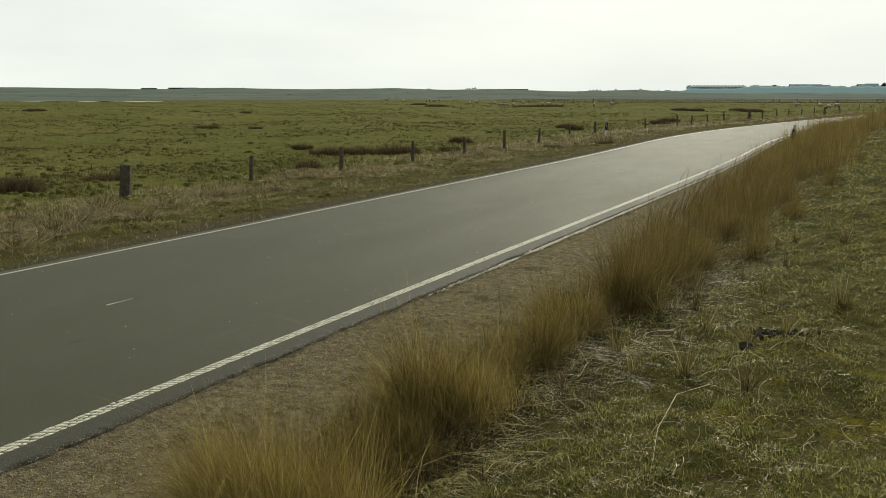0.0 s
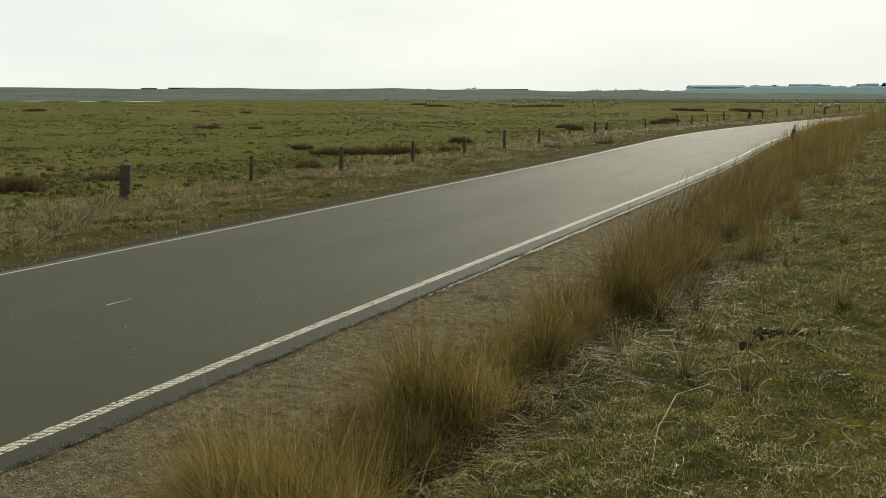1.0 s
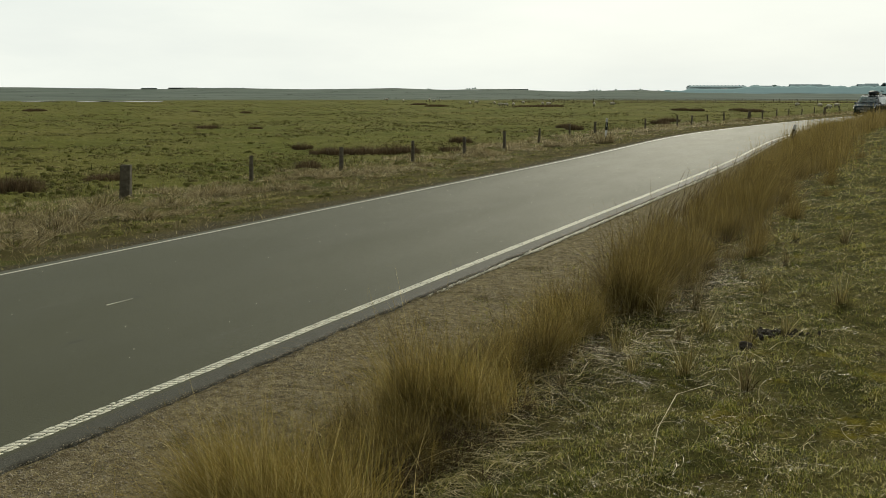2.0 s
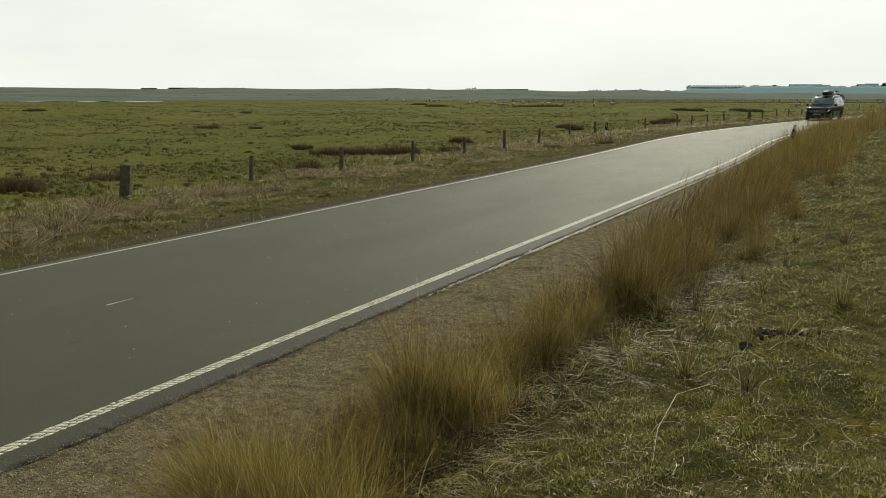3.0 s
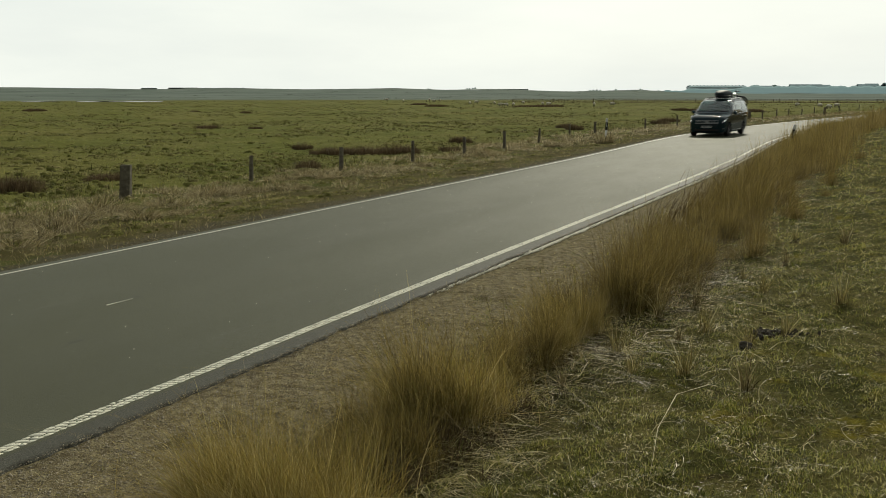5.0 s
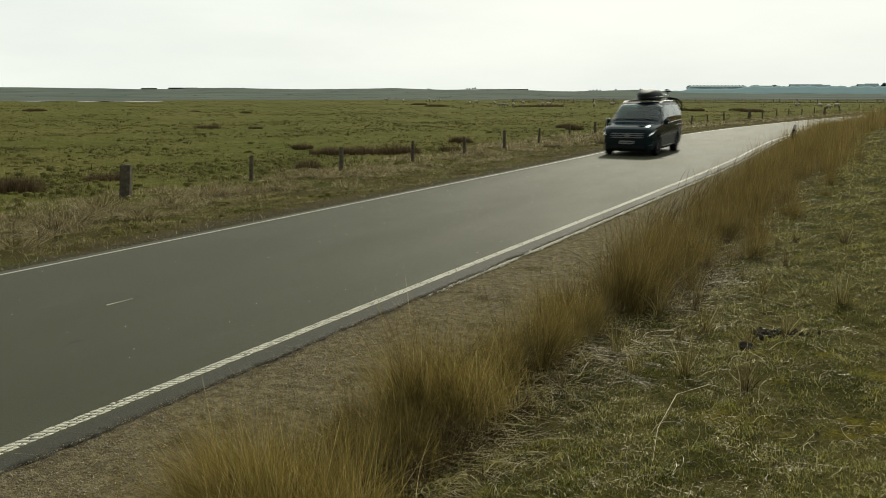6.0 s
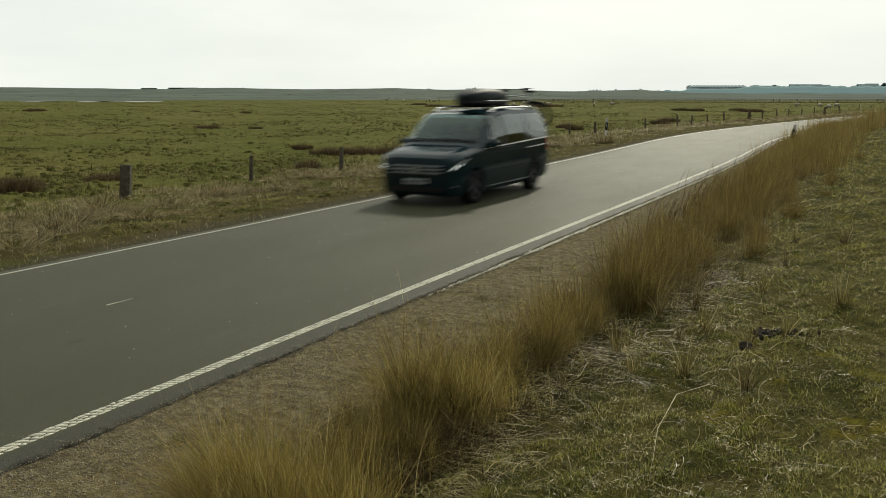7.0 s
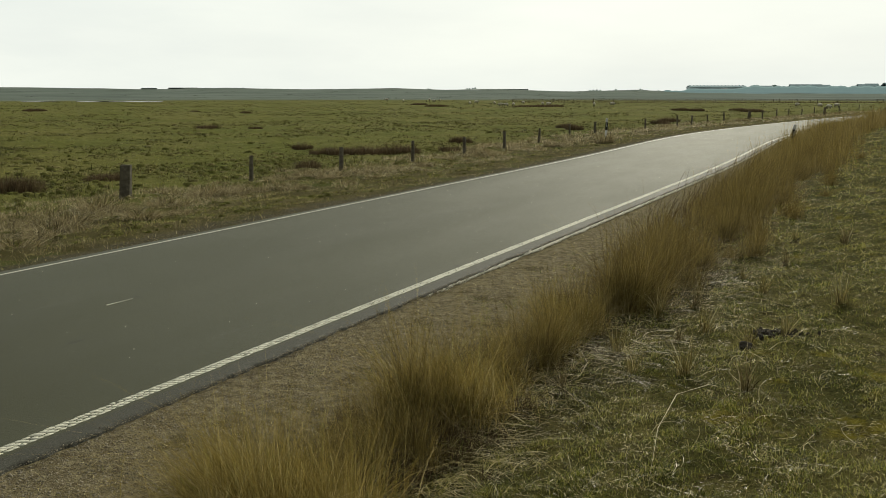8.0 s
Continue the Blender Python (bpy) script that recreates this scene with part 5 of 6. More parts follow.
    ob = new("roadside_tall_grass", blade_mesh("roadside_tall_grass", on_ground(x, y), h, np.maximum(0.008, y * 0.00034), np.stack([np.cos(a) * l, np.sin(a) * l], 1), M_TALL))
    tagged(ob, "dense golden tall grass along the road bend", "grass", kind="stuff")
    # small green-grey tufts on the turf
    small = [tuft_mesh(90 + i, 75, 0.05, 0.36, 0.24, M_LEAF if i else M_DRY, (0.05, 0), 0.0048, 4) for i in range(3)]
    for i, (x, y) in enumerate([(-1.62, 7.75), (-1.45, 8.05), (-1.55, 10.9), (-1.15, 11.6), (-1.9, 10.0), (-1.0, 7.6), (-0.85, 6.4), (-1.75, 6.7), (-2.05, 7.3), (-0.6, 13.5), (-1.3, 14.0), (-0.4, 9.2), (-1.9, 13.1), (-1.35, 6.75), (-2.0, 8.6), (-1.75, 9.1), (-1.2, 10.0), (-0.75, 7.9), (-2.15, 6.2)]):
        ob = new("small_grass_tuft", small[i % 3])
        s = rng.uniform(0.7, 1.25)
        ob.scale = (s, s, s)
        ob.matrix_basis = pose(x, y, settle(x, y), 0, 0, i * 47) @ Matrix.Diagonal((s, s, s, 1))
        tagged(ob, "small upright tuft of coarse grass in turf", "grass tuft", "small grass tufts on the turf")


def build_far_verge():
    rng = np.random.default_rng(61)
    k = 2600
    y = np.exp(rng.uniform(np.log(6), np.log(120), k))
    u = -rng.gamma(6.0, 0.75, k) - 1.2
    ok = (u > -7.5) & (rng.uniform(0, 1, k) < np.clip(0.5 + 0.6 * wave(u, y, 62, 3.5), 0.08, 1))
    y, u = y[ok], u[ok]
    x = edge_x(y) + u
    d = np.hypot(x, y)
    tall = rng.uniform(0.12, 0.34, len(x)) * (1 + 0.35 * smooth01((y - 25) / 20)) * (1 - 0.45 * smooth01((u + 2.5) / 2))
    ob = clumps("dry_verge_grass", rng, x, y, rng.uniform(0.14, 0.40, len(x)), rng.integers(45, 92, len(x)), tall, np.maximum(0.008, d * 0.0006), 1.7, M_DRY)
    tagged(ob, "matted dry beige grass along the fence", "grass", kind="stuff")
    # the larger pale clumps one by one
    kinds = []
    for i in range(5):
        n = 620
        q2, a2 = 0.30 * np.sqrt(rng.uniform(0, 1, n)), rng.uniform(0, 2 * np.pi, n)
        l2 = np.abs(rng.normal(0, 0.9, n)) + 0.3
        b2 = a2 + rng.normal(0, 0.8, n)
        kinds.append(blade_mesh("dry_grass_clump", np.stack([q2 * np.cos(a2), q2 * np.sin(a2), np.full(n, -0.03)], 1), (0.25 + 0.04 * i) * rng.uniform(0.4, 1.1, n) * (1 - 0.4 * (q2 / 0.3) ** 2),
                                0.010 * rng.uniform(0.5, 1.4, n), np.stack([np.cos(b2) * l2 + 0.30, np.sin(b2) * l2 + 0.1], 1), M_DRY, 4, rng.normal(0, 0.2, n)))
    for i, (px, py) in enumerate([(8, 402), (40, 392), (82, 408), (120, 396), (168, 372), (205, 378), (245, 388), (292, 362), (345, 346), (372, 342), (428, 328), (462, 334), (500, 312), (545, 306), (585, 312), (640, 304), (668, 300), (702, 294), (748, 292),
                                  (790, 280), (832, 274), (868, 272), (905, 264), (938, 262), (975, 256), (1010, 250), (1040, 248), (1062, 252), (1100, 240), (1135, 236), (1160, 232), (1195, 228), (60, 425), (140, 412), (320, 378), (520, 330), (610, 322), (15, 440)]):
        x1, y1 = bearing(px, 2.40 * FOCAL / (py - 162.0))
        ob = new("dry_grass_clump", kinds[i % 5])
        sc = rng.uniform(0.65, 1.3)
        ob.scale = (sc * 1.2, sc * 1.2, sc)
        ob.matrix_basis = pose(x1, y1, settle(x1, y1), 0, 0, rng.uniform(-50, 50)) @ Matrix.Diagonal((sc * 1.2, sc * 1.2, sc, 1))
        tagged(ob, "drooping clump of pale dry grass by the fence", "grass clump", "dry grass clumps along the fence")
    # short mixed grass next to the asphalt
    x, y, r = scatter(430000, rng, 11.5, 130, 0, 60)
    u = x - edge_x(y)
    dens = ((u < -0.18) & (u > -6.5)) * np.clip(0.6 + 0.5 * wave(x, y, 64, 1.4), 0.1, 1) * (0.14 + 0.86 * smooth01((-0.45 - u) / 0.9))
    keep = rng.uniform(0, 1, len(x)) < dens
    x, y, r, u = x[keep], y[keep], r[keep], u[keep]
    n = len(x)
    a, l = rng.uniform(0, 2 * np.pi, n), rng.uniform(0.2, 1.3, n)
    lean = np.stack([np.cos(a) * l, np.sin(a) * l], 1)
    h = rng.uniform(0.03, 0.10, n)
    green = rng.uniform(0, 1, n) < np.clip(0.62 + 0.4 * wave(x, y, 66, 2.2), 0.1, 0.95) * (1 - 0.6 * smooth01((u + 1.9) / 0.9))
    for name, pick, mat, lab in (("verge_grass_green", green, M_LAWN, "short green grass at the asphalt edge"), ("verge_grass_dry", ~green, M_DRY, "short dry grass at the asphalt edge")):
        ob = new(name, blade_mesh(name, on_ground(x[pick], y[pick]), h[pick], np.maximum(0.006, r[pick] * 0.0005), lean[pick], mat))
        tagged(ob, lab, "grass", kind="stuff")


def build_field():
    rng = np.random.default_rng(81)
    x, y, r = scatter(50000, rng, 17, 260, -1, 60)
    u = x - edge_x(y)
    dens = (u < -4.5) * np.clip(0.42 + 0.55 * wave(x, y, 82, 9.0) + 0.3 * wave(x, y, 83, 28.0), 0.05, 1)
    keep = rng.uniform(0, 1, len(x)) < dens
    x, y, r = x[keep], y[keep], r[keep]
    n = len(x)
    big = np.exp(rng.normal(0, 0.35, n))
    ob = clumps("field_tussocks", rng, x, y, 0.17 * big, rng.integers(7, 12, n), 0.13 * big, np.maximum(0.028, r * 0.0008), 1.3, M_TUSSOCK)
    tagged(ob, "low dark rush tussocks all over the pasture", "tussocks", kind="stuff")
    # scrub on the far dunes
    x, y, r = scatter(260, rng, 290, 1250, 14, 60)
    n = len(x)
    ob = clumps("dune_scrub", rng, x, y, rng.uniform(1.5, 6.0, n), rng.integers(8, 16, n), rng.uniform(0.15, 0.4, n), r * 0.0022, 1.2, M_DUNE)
    tagged(ob, "low scrub over the far dunes, greyed for haze", "scrub", kind="stuff")
    # paler grazed turf between them
    x, y, r = scatter(200000, rng, 16, 150, -1, 58)
    u = x - edge_x(y)
    keep = (u < -4.2) & (rng.uniform(0, 1, len(x)) < np.clip(0.6 + 0.4 * wave(x, y, 85, 3.0), 0.15, 1))
    x, y, r = x[keep], y[keep], r[keep]
    n = len(x)
    a, l = rng.uniform(0, 2 * np.pi, n), rng.uniform(0.3, 1.3, n)
    ob = new("pasture_grass", blade_mesh("pasture_grass", on_ground(x, y), rng.uniform(0.025, 0.07, n), np.maximum(0.008, r * 0.0005), np.stack([np.cos(a) * l, np.sin(a) * l], 1), M_LAWN))
    tagged(ob, "grazed green pasture turf", "grass", kind="stuff")


def domes(name, rng, x, y, r, h, mat):
    """Low uneven mounds in one mesh."""
    n, k = len(x), 9
    a = np.linspace(0, 2 * np.pi, k, endpoint=False)
    z0 = ground_z(x, y)
    parts = []
    for g, e, dz in ((1.0, 0.0, -0.03), (0.72, 0.72, 0.0)):
        rr = r[:, None] * g * rng.uniform(0.75, 1.25, (n, k))
        parts.append(np.stack([x[:, None] + rr * np.cos(a), y[:, None] + rr * np.sin(a), z0[:, None] + dz + e * h[:, None] * rng.uniform(0.7, 1.2, (n, k))], -1))
    top = np.stack([x, y, z0 + h], -1)[:, None, :]
    v = np.concatenate(parts + [top], 1)
    i = np.arange(k)
    j = (i + 1) % k
    quads = np.stack([i, j, k + j, k + i], 1)
    tris = np.stack([k + i, k + j, np.full(k, 2 * k)], 1)
    o = (np.arange(n) * (2 * k + 1))[:, None]
    loops = o + np.concatenate([quads.ravel(), tris.ravel()])[None]
    return new(name, raw_mesh(name, v.reshape(-1, 3), loops, np.tile(np.array([4] * k + [3] * k), n), [mat], True))


def build_mounds():
    rng = np.random.default_rng(101)
    x, y, r = scatter(15000, rng, 17, 105, -1, 60)
    u = x - edge_x(y)
    keep = (u < -4.8) & (rng.uniform(0, 1, len(x)) < np.clip(0.38 + 0.35 * wave(x, y, 82, 9.0) + 0.3 * wave(x, y, 83, 28.0), 0.08, 1))
    x, y, r = x[keep], y[keep], r[keep]
    n = len(x)
    ob = domes("pasture_mounds", rng, x, y, rng.uniform(0.05, 0.15, n) * (1 + r / 120), rng.uniform(0.025, 0.085, n), M_MOUND)
    tagged(ob, "trodden turf mounds all over the pasture", "mounds", kind="stuff")
    x, y, r = scatter(9000, rng, 12, 70, 2, 60)
    u = x - edge_x(y)
    keep = (u < -1.2) & (u > -5) & (rng.uniform(0, 1, len(x)) < np.clip(0.5 + 0.5 * wave(x, y, 103, 2.0), 0.05, 1))
    x, y = x[keep], y[keep]
    n = len(x)
    ob = domes("verge_clods", rng, x, y, rng.uniform(0.03, 0.11, n), rng.uniform(0.012, 0.05, n), M_MOUND)
    tagged(ob, "lumpy sods and clods along the verge", "clods", kind="stuff")


def build_rushes():
    rng = np.random.default_rng(91)
    rows = [(8, 22.7, 0.45, 0.62), (40, 22.9, 0.5, 0.56), (182, 25.5, 0.55, 0.33), (205, 26.0, 0.3, 0.30), (370, 62, 0.75, 0.34), (70, 116, 1.4, 0.5), (545, 29.2, 0.40, 0.50), (536, 39.5, 0.45, 0.42),
            (570, 36.5, 0.5, 0.42), (600, 36.2, 0.6, 0.50), (632, 36.4, 0.6, 0.46), (664, 36.8, 0.6, 0.52), (695, 37.2, 0.6, 0.58), (722, 37.4, 0.5, 0.50), (815, 45.0, 0.55, 0.48), (795, 38.0, 0.45, 0.42),
            (1068, 41.5, 0.42, 0.62), (773, 150, 2.0, 0.5), (742, 170, 1.6, 0.5), (945, 150, 4.0, 0.5), (970, 152, 2.5, 0.5), (1200, 120, 1.2, 0.5), (1228, 118, 1.0, 0.5), (1300, 120, 1.2, 0.5), (1325, 112, 1.4, 0.6), (1180, 76, 0.9, 0.5), (1165, 70, 0.7, 0.5),
            (1000, 62, 0.7, 0.45), (1015, 60, 0.6, 0.5), (905, 41, 0.5, 0.35), (850, 36, 0.5, 0.35), (440, 105, 0.7, 0.3), (350, 112, 0.6, 0.25), (455, 62, 0.5, 0.2)]
    for px, dist, rad, tall in rows:
        x, y = bearing(px, dist)
        n = int(420 + 780 * min(rad, 1.0))
        a, q = rng.uniform(0, 2 * np.pi, n), rad * np.sqrt(rng.uniform(0, 1, n))
        bx, by = q * np.cos(a), q * np.sin(a)
        z = ground_z(x + bx, y + by) - settle(x, y) - 0.02
        h = tall * rng.uniform(0.45, 1.05, n) * (1 - 0.45 * (q / rad) ** 2)
        l = np.abs(rng.normal(0, 0.55, n))
        me = blade_mesh("rush_clump", np.stack([bx, by, z], 1), h, np.full(n, max(0.010, dist * 0.00042)) * rng.uniform(0.6, 1.4, n), np.stack([np.cos(a) * l, np.sin(a) * l], 1), M_DRY if px in (1068, 905, 850) else M_RUSH, 3)
        ob = new("rush_clump", me)
        ob.matrix_basis = pose(x, y, settle(x, y))
        tagged(ob, "beige clump of dry grass at the verge" if px in (1068, 905, 850) else "dark brown rush clump standing in the pasture", "rush clump", "rush clumps on the pasture")
    # reed-lined ditches far out
    n = 5000
    px = rng.uniform(880, 1640, n)
    dist = np.where(rng.uniform(0, 1, n) < 0.6, 205 + rng.normal(0, 2.0, n), 262 + rng.normal(0, 3.0, n)) - (px - 1250) * 0.02
    side = (px - 784) / FOCAL * dist
    x, y = side * math.cos(YAW) - dist * math.sin(YAW), side * math.sin(YAW) + dist * math.cos(YAW)
    a, l = rng.uniform(0, 2 * np.pi, n), rng.uniform(0, 0.4, n)
    ob = new("ditch_reeds", blade_mesh("ditch_reeds", on_ground(x, y), rng.uniform(0.10, 0.36, n), np.full(n, 0.10), np.stack([np.cos(a) * l, np.sin(a) * l], 1), M_RUSH))
    tagged(ob, "dark reeds lining the marsh ditches", "reeds", kind="stuff")


HEAP = [(-1.03, 7.54), (-1.00, 7.96)]


def build_clods():
    rng = random.Random(4)

    def lump(bm, c, r, shift):
        made = bmesh.ops.create_icosphere(bm, subdivisions=2, radius=r, matrix=Matrix.LocRotScale(c, Euler((rng.uniform(0, 3), rng.uniform(0, 3), 0)), (1.15, 0.9, 0.75)))
        for v in made["verts"]:
            p = v.co - Vector(c)
            v.co = Vector(c) + p * (1 + 0.5 * noise.noise(p / r * 1.3 + Vector((shift, 0, 0))) + rng.uniform(-0.06, 0.06))

    # one round clod, and a low heap of crumbs scraped up behind it
    bm = bmesh.new()
    lump(bm, (0, 0, 0.03), 0.05, 1.0)
    ob = part("soil_clod", bm, M_DUNG)
    x, y = HEAP[0]
    ob.matrix_basis = pose(x, y, settle(x, y))
    tagged(ob, "dark crumbly clod of soil lying on turf", "clod")
    x, y = HEAP[1]
    bm = bmesh.new()
    for i in range(64):
        t = abs(rng.gauss(0, 0.42))
        px, py = 0.55 * t - 0.03 + rng.gauss(0, 0.03), rng.gauss(0, 0.075)
        r = rng.uniform(0.008, 0.028) * (1.15 - 0.5 * min(t, 1.0))
        lump(bm, (px, py, settle(x + px, y + py) - settle(x, y) + 0.3 * r + 0.03 * math.exp(-(t / 0.25) ** 2) * rng.random()), r, i)
    ob = part("soil_heap", bm, M_DUNG)
    ob.matrix_basis = pose(x, y, settle(x, y))
    tagged(ob, "low heap of dark scraped-up soil crumbs on turf", "soil heap", kind="stuff")


# ---- distance: pools, fence, huts, houses and woods ----
def build_pools():
    rng = random.Random(14)
    for i, (px, dist, half, deep) in enumerate(((75, 222, 3.4, 5), (172, 221, 3.6, 5), (262, 219, 4.2, 5), (215, 224, 3.6, 5))):
        bm = bmesh.new()
        n = 40
        vs = []
        for k in range(n):
            a = 2 * math.pi * k / n
            w = 1 + 0.18 * math.sin(3 * a + i) + 0.12 * math.sin(5 * a + 2 * i) + rng.uniform(-0.04, 0.04)
            vs.append(bm.verts.new((half * w * math.cos(a), deep * w * math.sin(a), 0)))
        f = bm.faces.new(vs)
        ext = bmesh.ops.extrude_face_region(bm, geom=[f])
        for v in ext["geom"]:
            if isinstance(v, bmesh.types.BMVert):
                v.co.z -= 0.3
        bmesh.ops.recalc_face_normals(bm, faces=bm.faces)
        ob = part("pool", bm, M_WATER)
        x, y = bearing(px, dist)
        ob.matrix_basis = pose(x, y, -0.12, 0, 0, 27)
        tagged(ob, "shallow marsh pool that mirrors the pale sky", "pool", kind="structure")


def build_far_fence():
    fence = new("far_fence")
    tagged(fence, "distant wooden stock fence across the pasture", "fence")
    fx, fy = bearing(1250, 205)
    fence.location = (fx, fy, 0)
    me = None
    rail_pts = []
    for i in range(34):
        px = 905 + i * 22.5 + 7 * math.sin(i * 2.3)
        x, y = bearing(px, 205 - (px - 1250) * 0.02)
        z = settle(x, y)
        if me is None:
            bm = bmesh.new()
            cyl(bm, (0, 0, -0.2), (0, 0, 0.95), 0.08, 0.07, 8)
            p = part("fence_post", bm, M_POST, fence)
            me = p.data
        else:
            p = new("fence_post", me)
            p.parent = fence
        p.location = (x - fx, y - fy, z - 0.12 * (1 + math.sin(i * 1.7)))
        rail_pts.append(Vector((x - fx, y - fy, z)))
    for h in (0.45, 0.8):
        for a, b in zip(rail_pts, rail_pts[1:]):
            bm = bmesh.new()
            cyl(bm, a + Vector((0, 0, h)), b + Vector((0, 0, h)), 0.03, seg=5)
            part("rail", bm, M_POST, fence)


def gabled(name, label, px, dist, length, width, wall_h, roof_h, wall_mat, roof_mat, yaw=27, windows=0, lift=0.0):
    """A building: walls, pitched roof, windows."""
    x, y = bearing(px, dist)
    h = new(name)
    h.matrix_basis = pose(x, y, settle(x, y) - 0.3 + lift, 0, 0, yaw)
    tagged(h, label, "hut" if "hut" in name else "building")
    bm = bmesh.new()
    box(bm, (-length / 2, -width / 2, -0.5), (length / 2, width / 2, wall_h), 0.05)
    part("wall", bm, wall_mat, h)
    bm = bmesh.new()
    o = 0.4
    pts = [(-width / 2 - o, wall_h - 0.1), (0, wall_h + roof_h), (width / 2 + o, wall_h - 0.1), (width / 2 + o, wall_h + 0.15), (0, wall_h + roof_h + 0.3), (-width / 2 - o, wall_h + 0.15)]
    ends = [[bm.verts.new((s * (length / 2 + o), py, pz)) for py, pz in pts] for s in (-1, 1)]
    for i in range(6):
        j = (i + 1) % 6
        bm.faces.new((ends[0][i], ends[0][j], ends[1][j], ends[1][i]))
    bm.faces.new(ends[0])
    bm.faces.new(ends[1][::-1])
    bmesh.ops.recalc_face_normals(bm, faces=bm.faces)
    roof = part("roof", bm, roof_mat, h)
    for i in range(windows):
        bm = bmesh.new()
        wx = -length / 2 + (i + 0.5) * length / windows
        box(bm, (wx - 0.6, -width / 2 - 0.06, wall_h * 0.35), (wx + 0.6, -width / 2 + 0.02, wall_h * 0.75), 0.02)
        part("window", bm, M_HUT, h)
    return h, roof


def far_tree(seed, tall):
    rng = random.Random(seed)
    t = new("far_tree")
    tagged(t, "distant hazy broad tree on the horizon", "tree", "trees on the horizon")
    bm = bmesh.new()
    cyl(bm, (0, 0, -0.4), (0, 0, tall * 0.5), tall * 0.035, tall * 0.015, 7)
    for i in range(5):
        a = rng.uniform(0, 6.28)
        cyl(bm, (0, 0, tall * rng.uniform(0.25, 0.45)), (math.cos(a) * tall * 0.28, math.sin(a) * tall * 0.28, tall * rng.uniform(0.55, 0.75)), tall * 0.014, tall * 0.005, 5)
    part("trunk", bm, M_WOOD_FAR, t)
    bm = bmesh.new()
    for i in range(110):
        a, q, z = rng.uniform(0, 6.28), math.sqrt(rng.random()), rng.uniform(0.12, 1.0)
        r = tall * 0.42 * q * math.sqrt(max(0.05, 1 - (2 * z - 1) ** 2 * 0.8))
        ball(bm, (r * math.cos(a), r * math.sin(a), tall * z * 0.93), tall * rng.uniform(0.07, 0.13), (1, 1, rng.uniform(0.6, 0.9)), 1)
    for v in bm.verts:
        v.co += Vector([rng.uniform(-1, 1) for _ in range(3)]) * tall * 0.012
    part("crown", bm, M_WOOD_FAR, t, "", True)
    return t


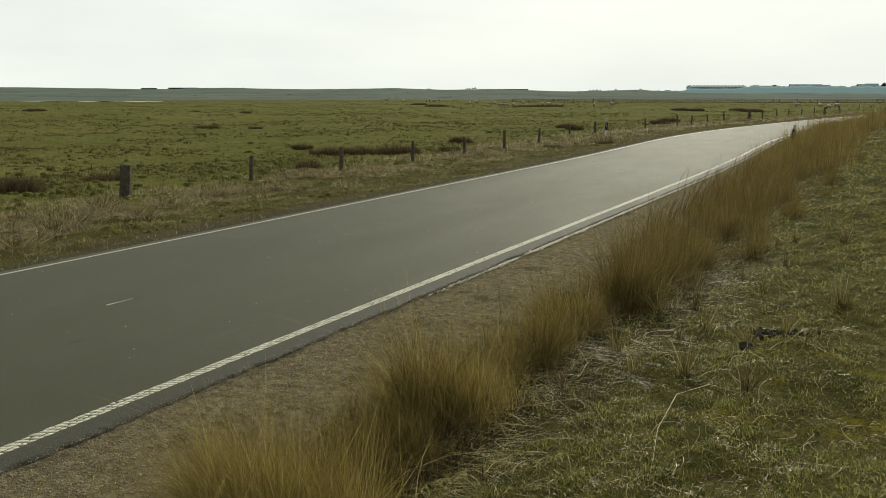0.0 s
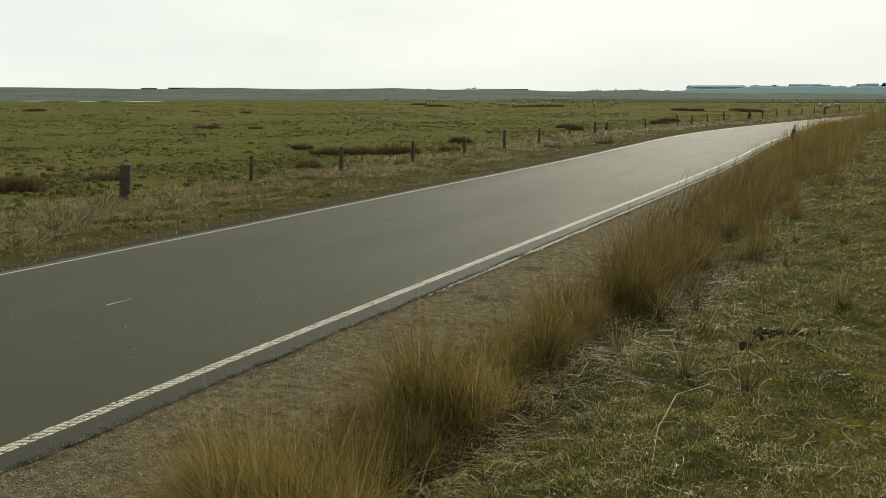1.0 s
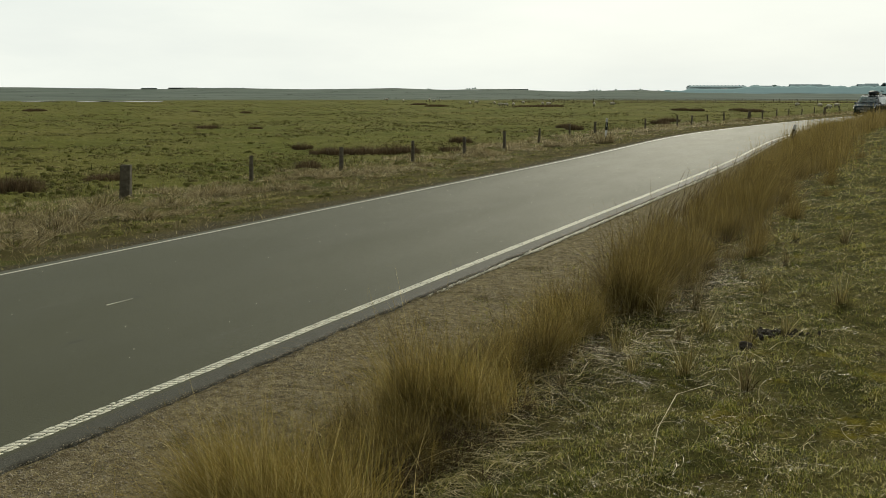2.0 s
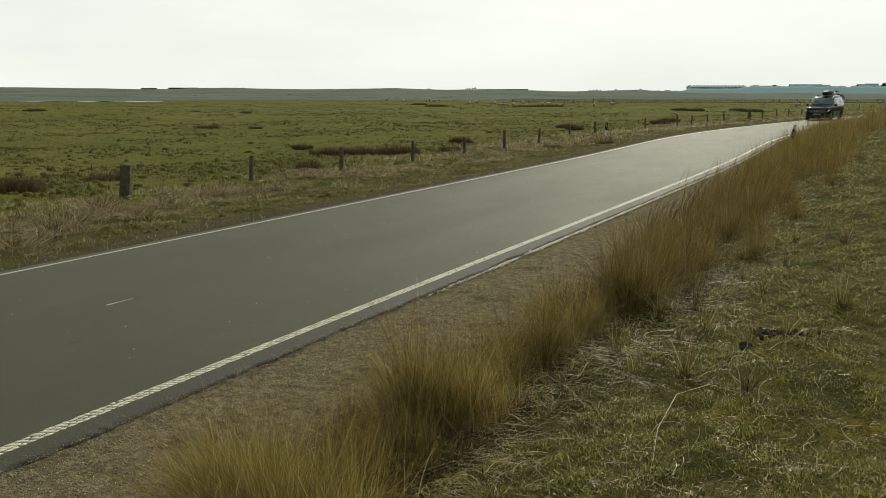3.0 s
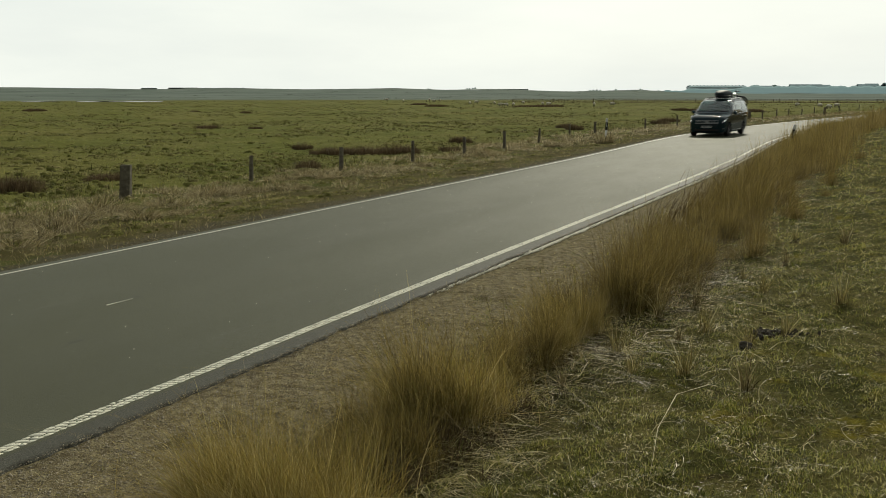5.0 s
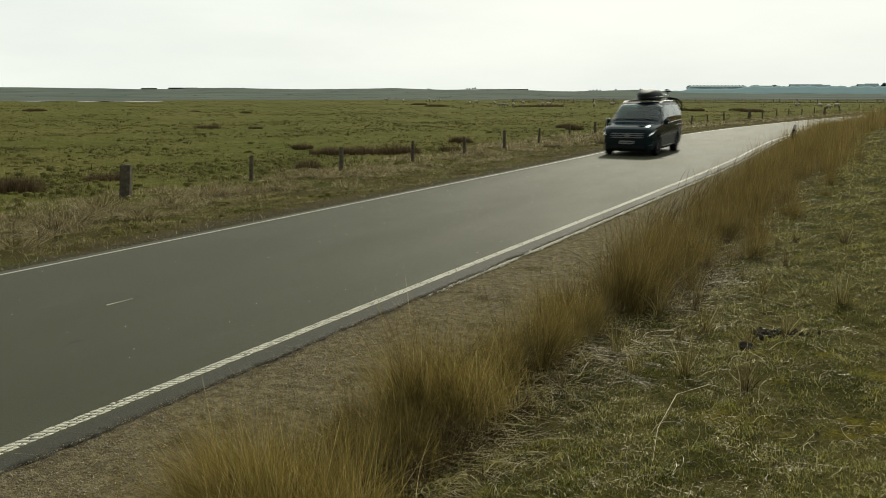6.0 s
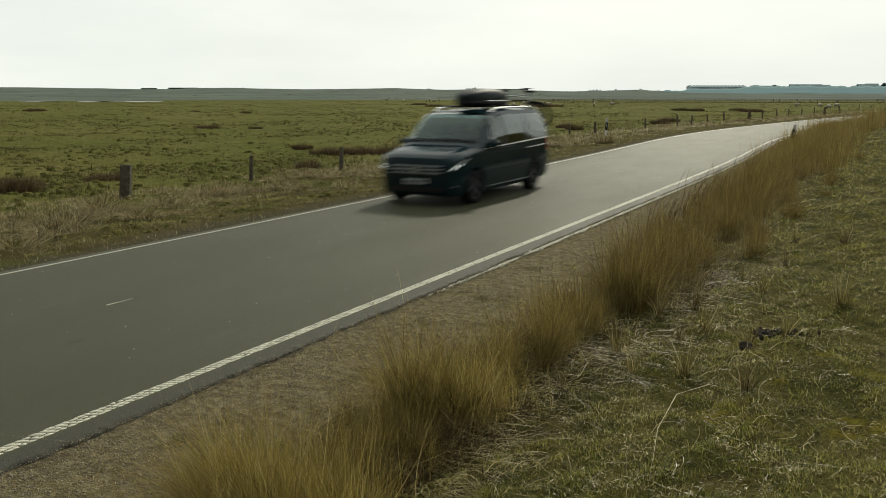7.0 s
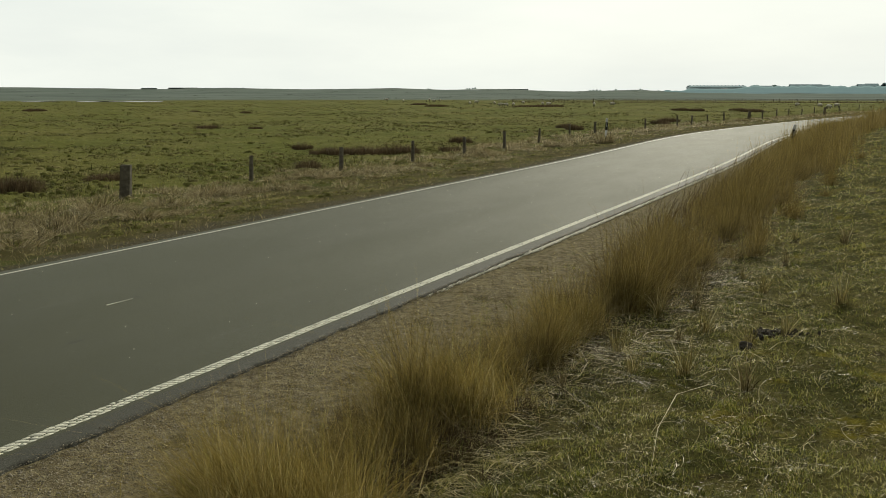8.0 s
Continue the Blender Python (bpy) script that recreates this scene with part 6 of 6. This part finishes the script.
def build_distance():
    gabled("hut_row", "long low tarred hut on the dune crest", 272, 1150, 18, 6, 2.0, 0.9, M_HUT, M_HUT, 27, 0)
    gabled("hut_row", "long low tarred hut on the dune crest", 331, 1150, 35, 7, 0.6, 0.5, M_HUT, M_HUT, 27, 0)
    gabled("farmhouse", "low farm roof far off on the dunes", 905, 1150, 38, 9, 0.5, 0.6, M_HUT, M_HUT, 27, 0)
    hall, roof = gabled("long_hall", "long haze-paled hall with roof vents on the horizon", 1260, 1000, 62, 14, 6.2, 1.6, M_WALL_FAR, M_ROOF_FAR, 27, 0)
    for i in range(16):
        bm = bmesh.new()
        x = -29 + i * 3.87
        box(bm, (x - 0.5, -0.7, 7.4), (x + 0.5, 0.7, 8.6), 0.08)
        part("roof_vent", bm, M_ROOF_FAR, hall)
    bm = bmesh.new()
    box(bm, (2, -9.2, 3.0), (10, -7.2, 5.2), 0.1)
    part("awning", bm, M_PALE, hall, "white awning on the hall front")
    for px, ln, wh, rh in ((1345, 30, 5.0, 3.0), (1415, 34, 6.0, 3.6), (1440, 22, 5.5, 3.2), (1520, 18, 6.5, 4.0), (1530, 14, 7.0, 4.0), (1564, 22, 7.5, 4.5), (1620, 30, 7.5, 4.5)):
        gabled("village_house", "distant hazy gabled house among trees", px, 980 + (px % 7) * 8, ln, 11, wh, rh, M_WALL_FAR, M_ROOF_FAR, 27 + (px % 5) * 6, 0)
    # belt of woodland in front of the village, a kilometre off; its glow stands for haze
    bm = bmesh.new()
    rows = []
    crest, bush = random.Random(71), 0.0
    for i in range(260):
        px = 1170 + i * 2.2
        x, y = bearing(px, 930)
        rise = min(1.0, max(0.0, (i - 52) / 18))
        bush = 0.72 * bush + crest.gauss(0, 0.34)
        top = 1.8 + 2.9 * smooth01((i - 12) / 10) + 3.3 * rise + bush * (0.35 + 0.65 * rise) + 0.8 * rise * math.sin(i * 0.041)
        z = settle(x, y)
        x2, y2 = bearing(px, 944)
        rows.append([bm.verts.new(c) for c in ((x, y, z - 2), (x, y, z + top * 0.8), ((x + x2) / 2, (y + y2) / 2, z + top), (x2, y2, z + top * 0.8), (x2, y2, z - 2))])
    for a, b in zip(rows, rows[1:]):
        for k in range(4):
            bm.faces.new((a[k], b[k], b[k + 1], a[k + 1]))
    bmesh.ops.recalc_face_normals(bm, faces=bm.faces)
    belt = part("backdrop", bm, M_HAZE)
    tagged(belt, "belt of woodland on the horizon with blue haze in its glow", "backdrop", kind="structure")
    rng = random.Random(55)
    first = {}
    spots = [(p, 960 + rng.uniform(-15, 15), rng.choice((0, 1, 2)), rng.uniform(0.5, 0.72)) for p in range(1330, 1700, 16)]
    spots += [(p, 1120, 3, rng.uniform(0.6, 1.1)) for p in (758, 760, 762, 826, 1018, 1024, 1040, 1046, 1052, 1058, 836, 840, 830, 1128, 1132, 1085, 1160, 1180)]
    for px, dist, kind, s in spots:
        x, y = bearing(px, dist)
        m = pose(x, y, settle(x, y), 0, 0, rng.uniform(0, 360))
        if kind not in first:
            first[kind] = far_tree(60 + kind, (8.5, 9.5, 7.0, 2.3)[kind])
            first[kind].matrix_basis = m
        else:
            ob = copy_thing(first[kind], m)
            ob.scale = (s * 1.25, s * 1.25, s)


build_lawn()
build_gravel()
build_tufts()
build_far_verge()
build_field()
build_mounds()
build_rushes()
build_clods()
build_pools()
build_far_fence()
build_distance()


def motions():
    times = [i * 0.2 for i in range(41)]
    for thing, seat in ((VAN, Matrix()), (ROOF_BOX, ON_ROOF), (BICYCLE, ON_TAIL), (BICYCLE_TOO, ON_TAIL_TOO), (CARRIER, ON_HATCH)):
        walk(thing, [(t, van_pose(t) @ seat) for t in times])
    for w in WHEELS:
        at = w.location.copy()
        walk(w, [(i / FPS, Matrix.Translation(at) @ Matrix.Rotation((nose_y(0) - nose_y(i / FPS)) / 0.345, 4, 'X')) for i in range(241)])
    for tuft, base, phase, swing in SWAYING:
        rows = []
        for i in range(41):
            t = i * 0.2
            a = swing * (0.5 * math.sin(2.4 * t + phase) + 0.5 * math.sin(6.8 * t + 2.3 * phase))
            b = swing * 0.5 * math.sin(3.4 * t + 1.7 * phase)
            rows.append((t, base @ pose(0, 0, 0, 0, 0, 0) @ Matrix.Rotation(radians(a), 4, 'Y') @ Matrix.Rotation(radians(b), 4, 'X')))
        walk(tuft, rows)


motions()
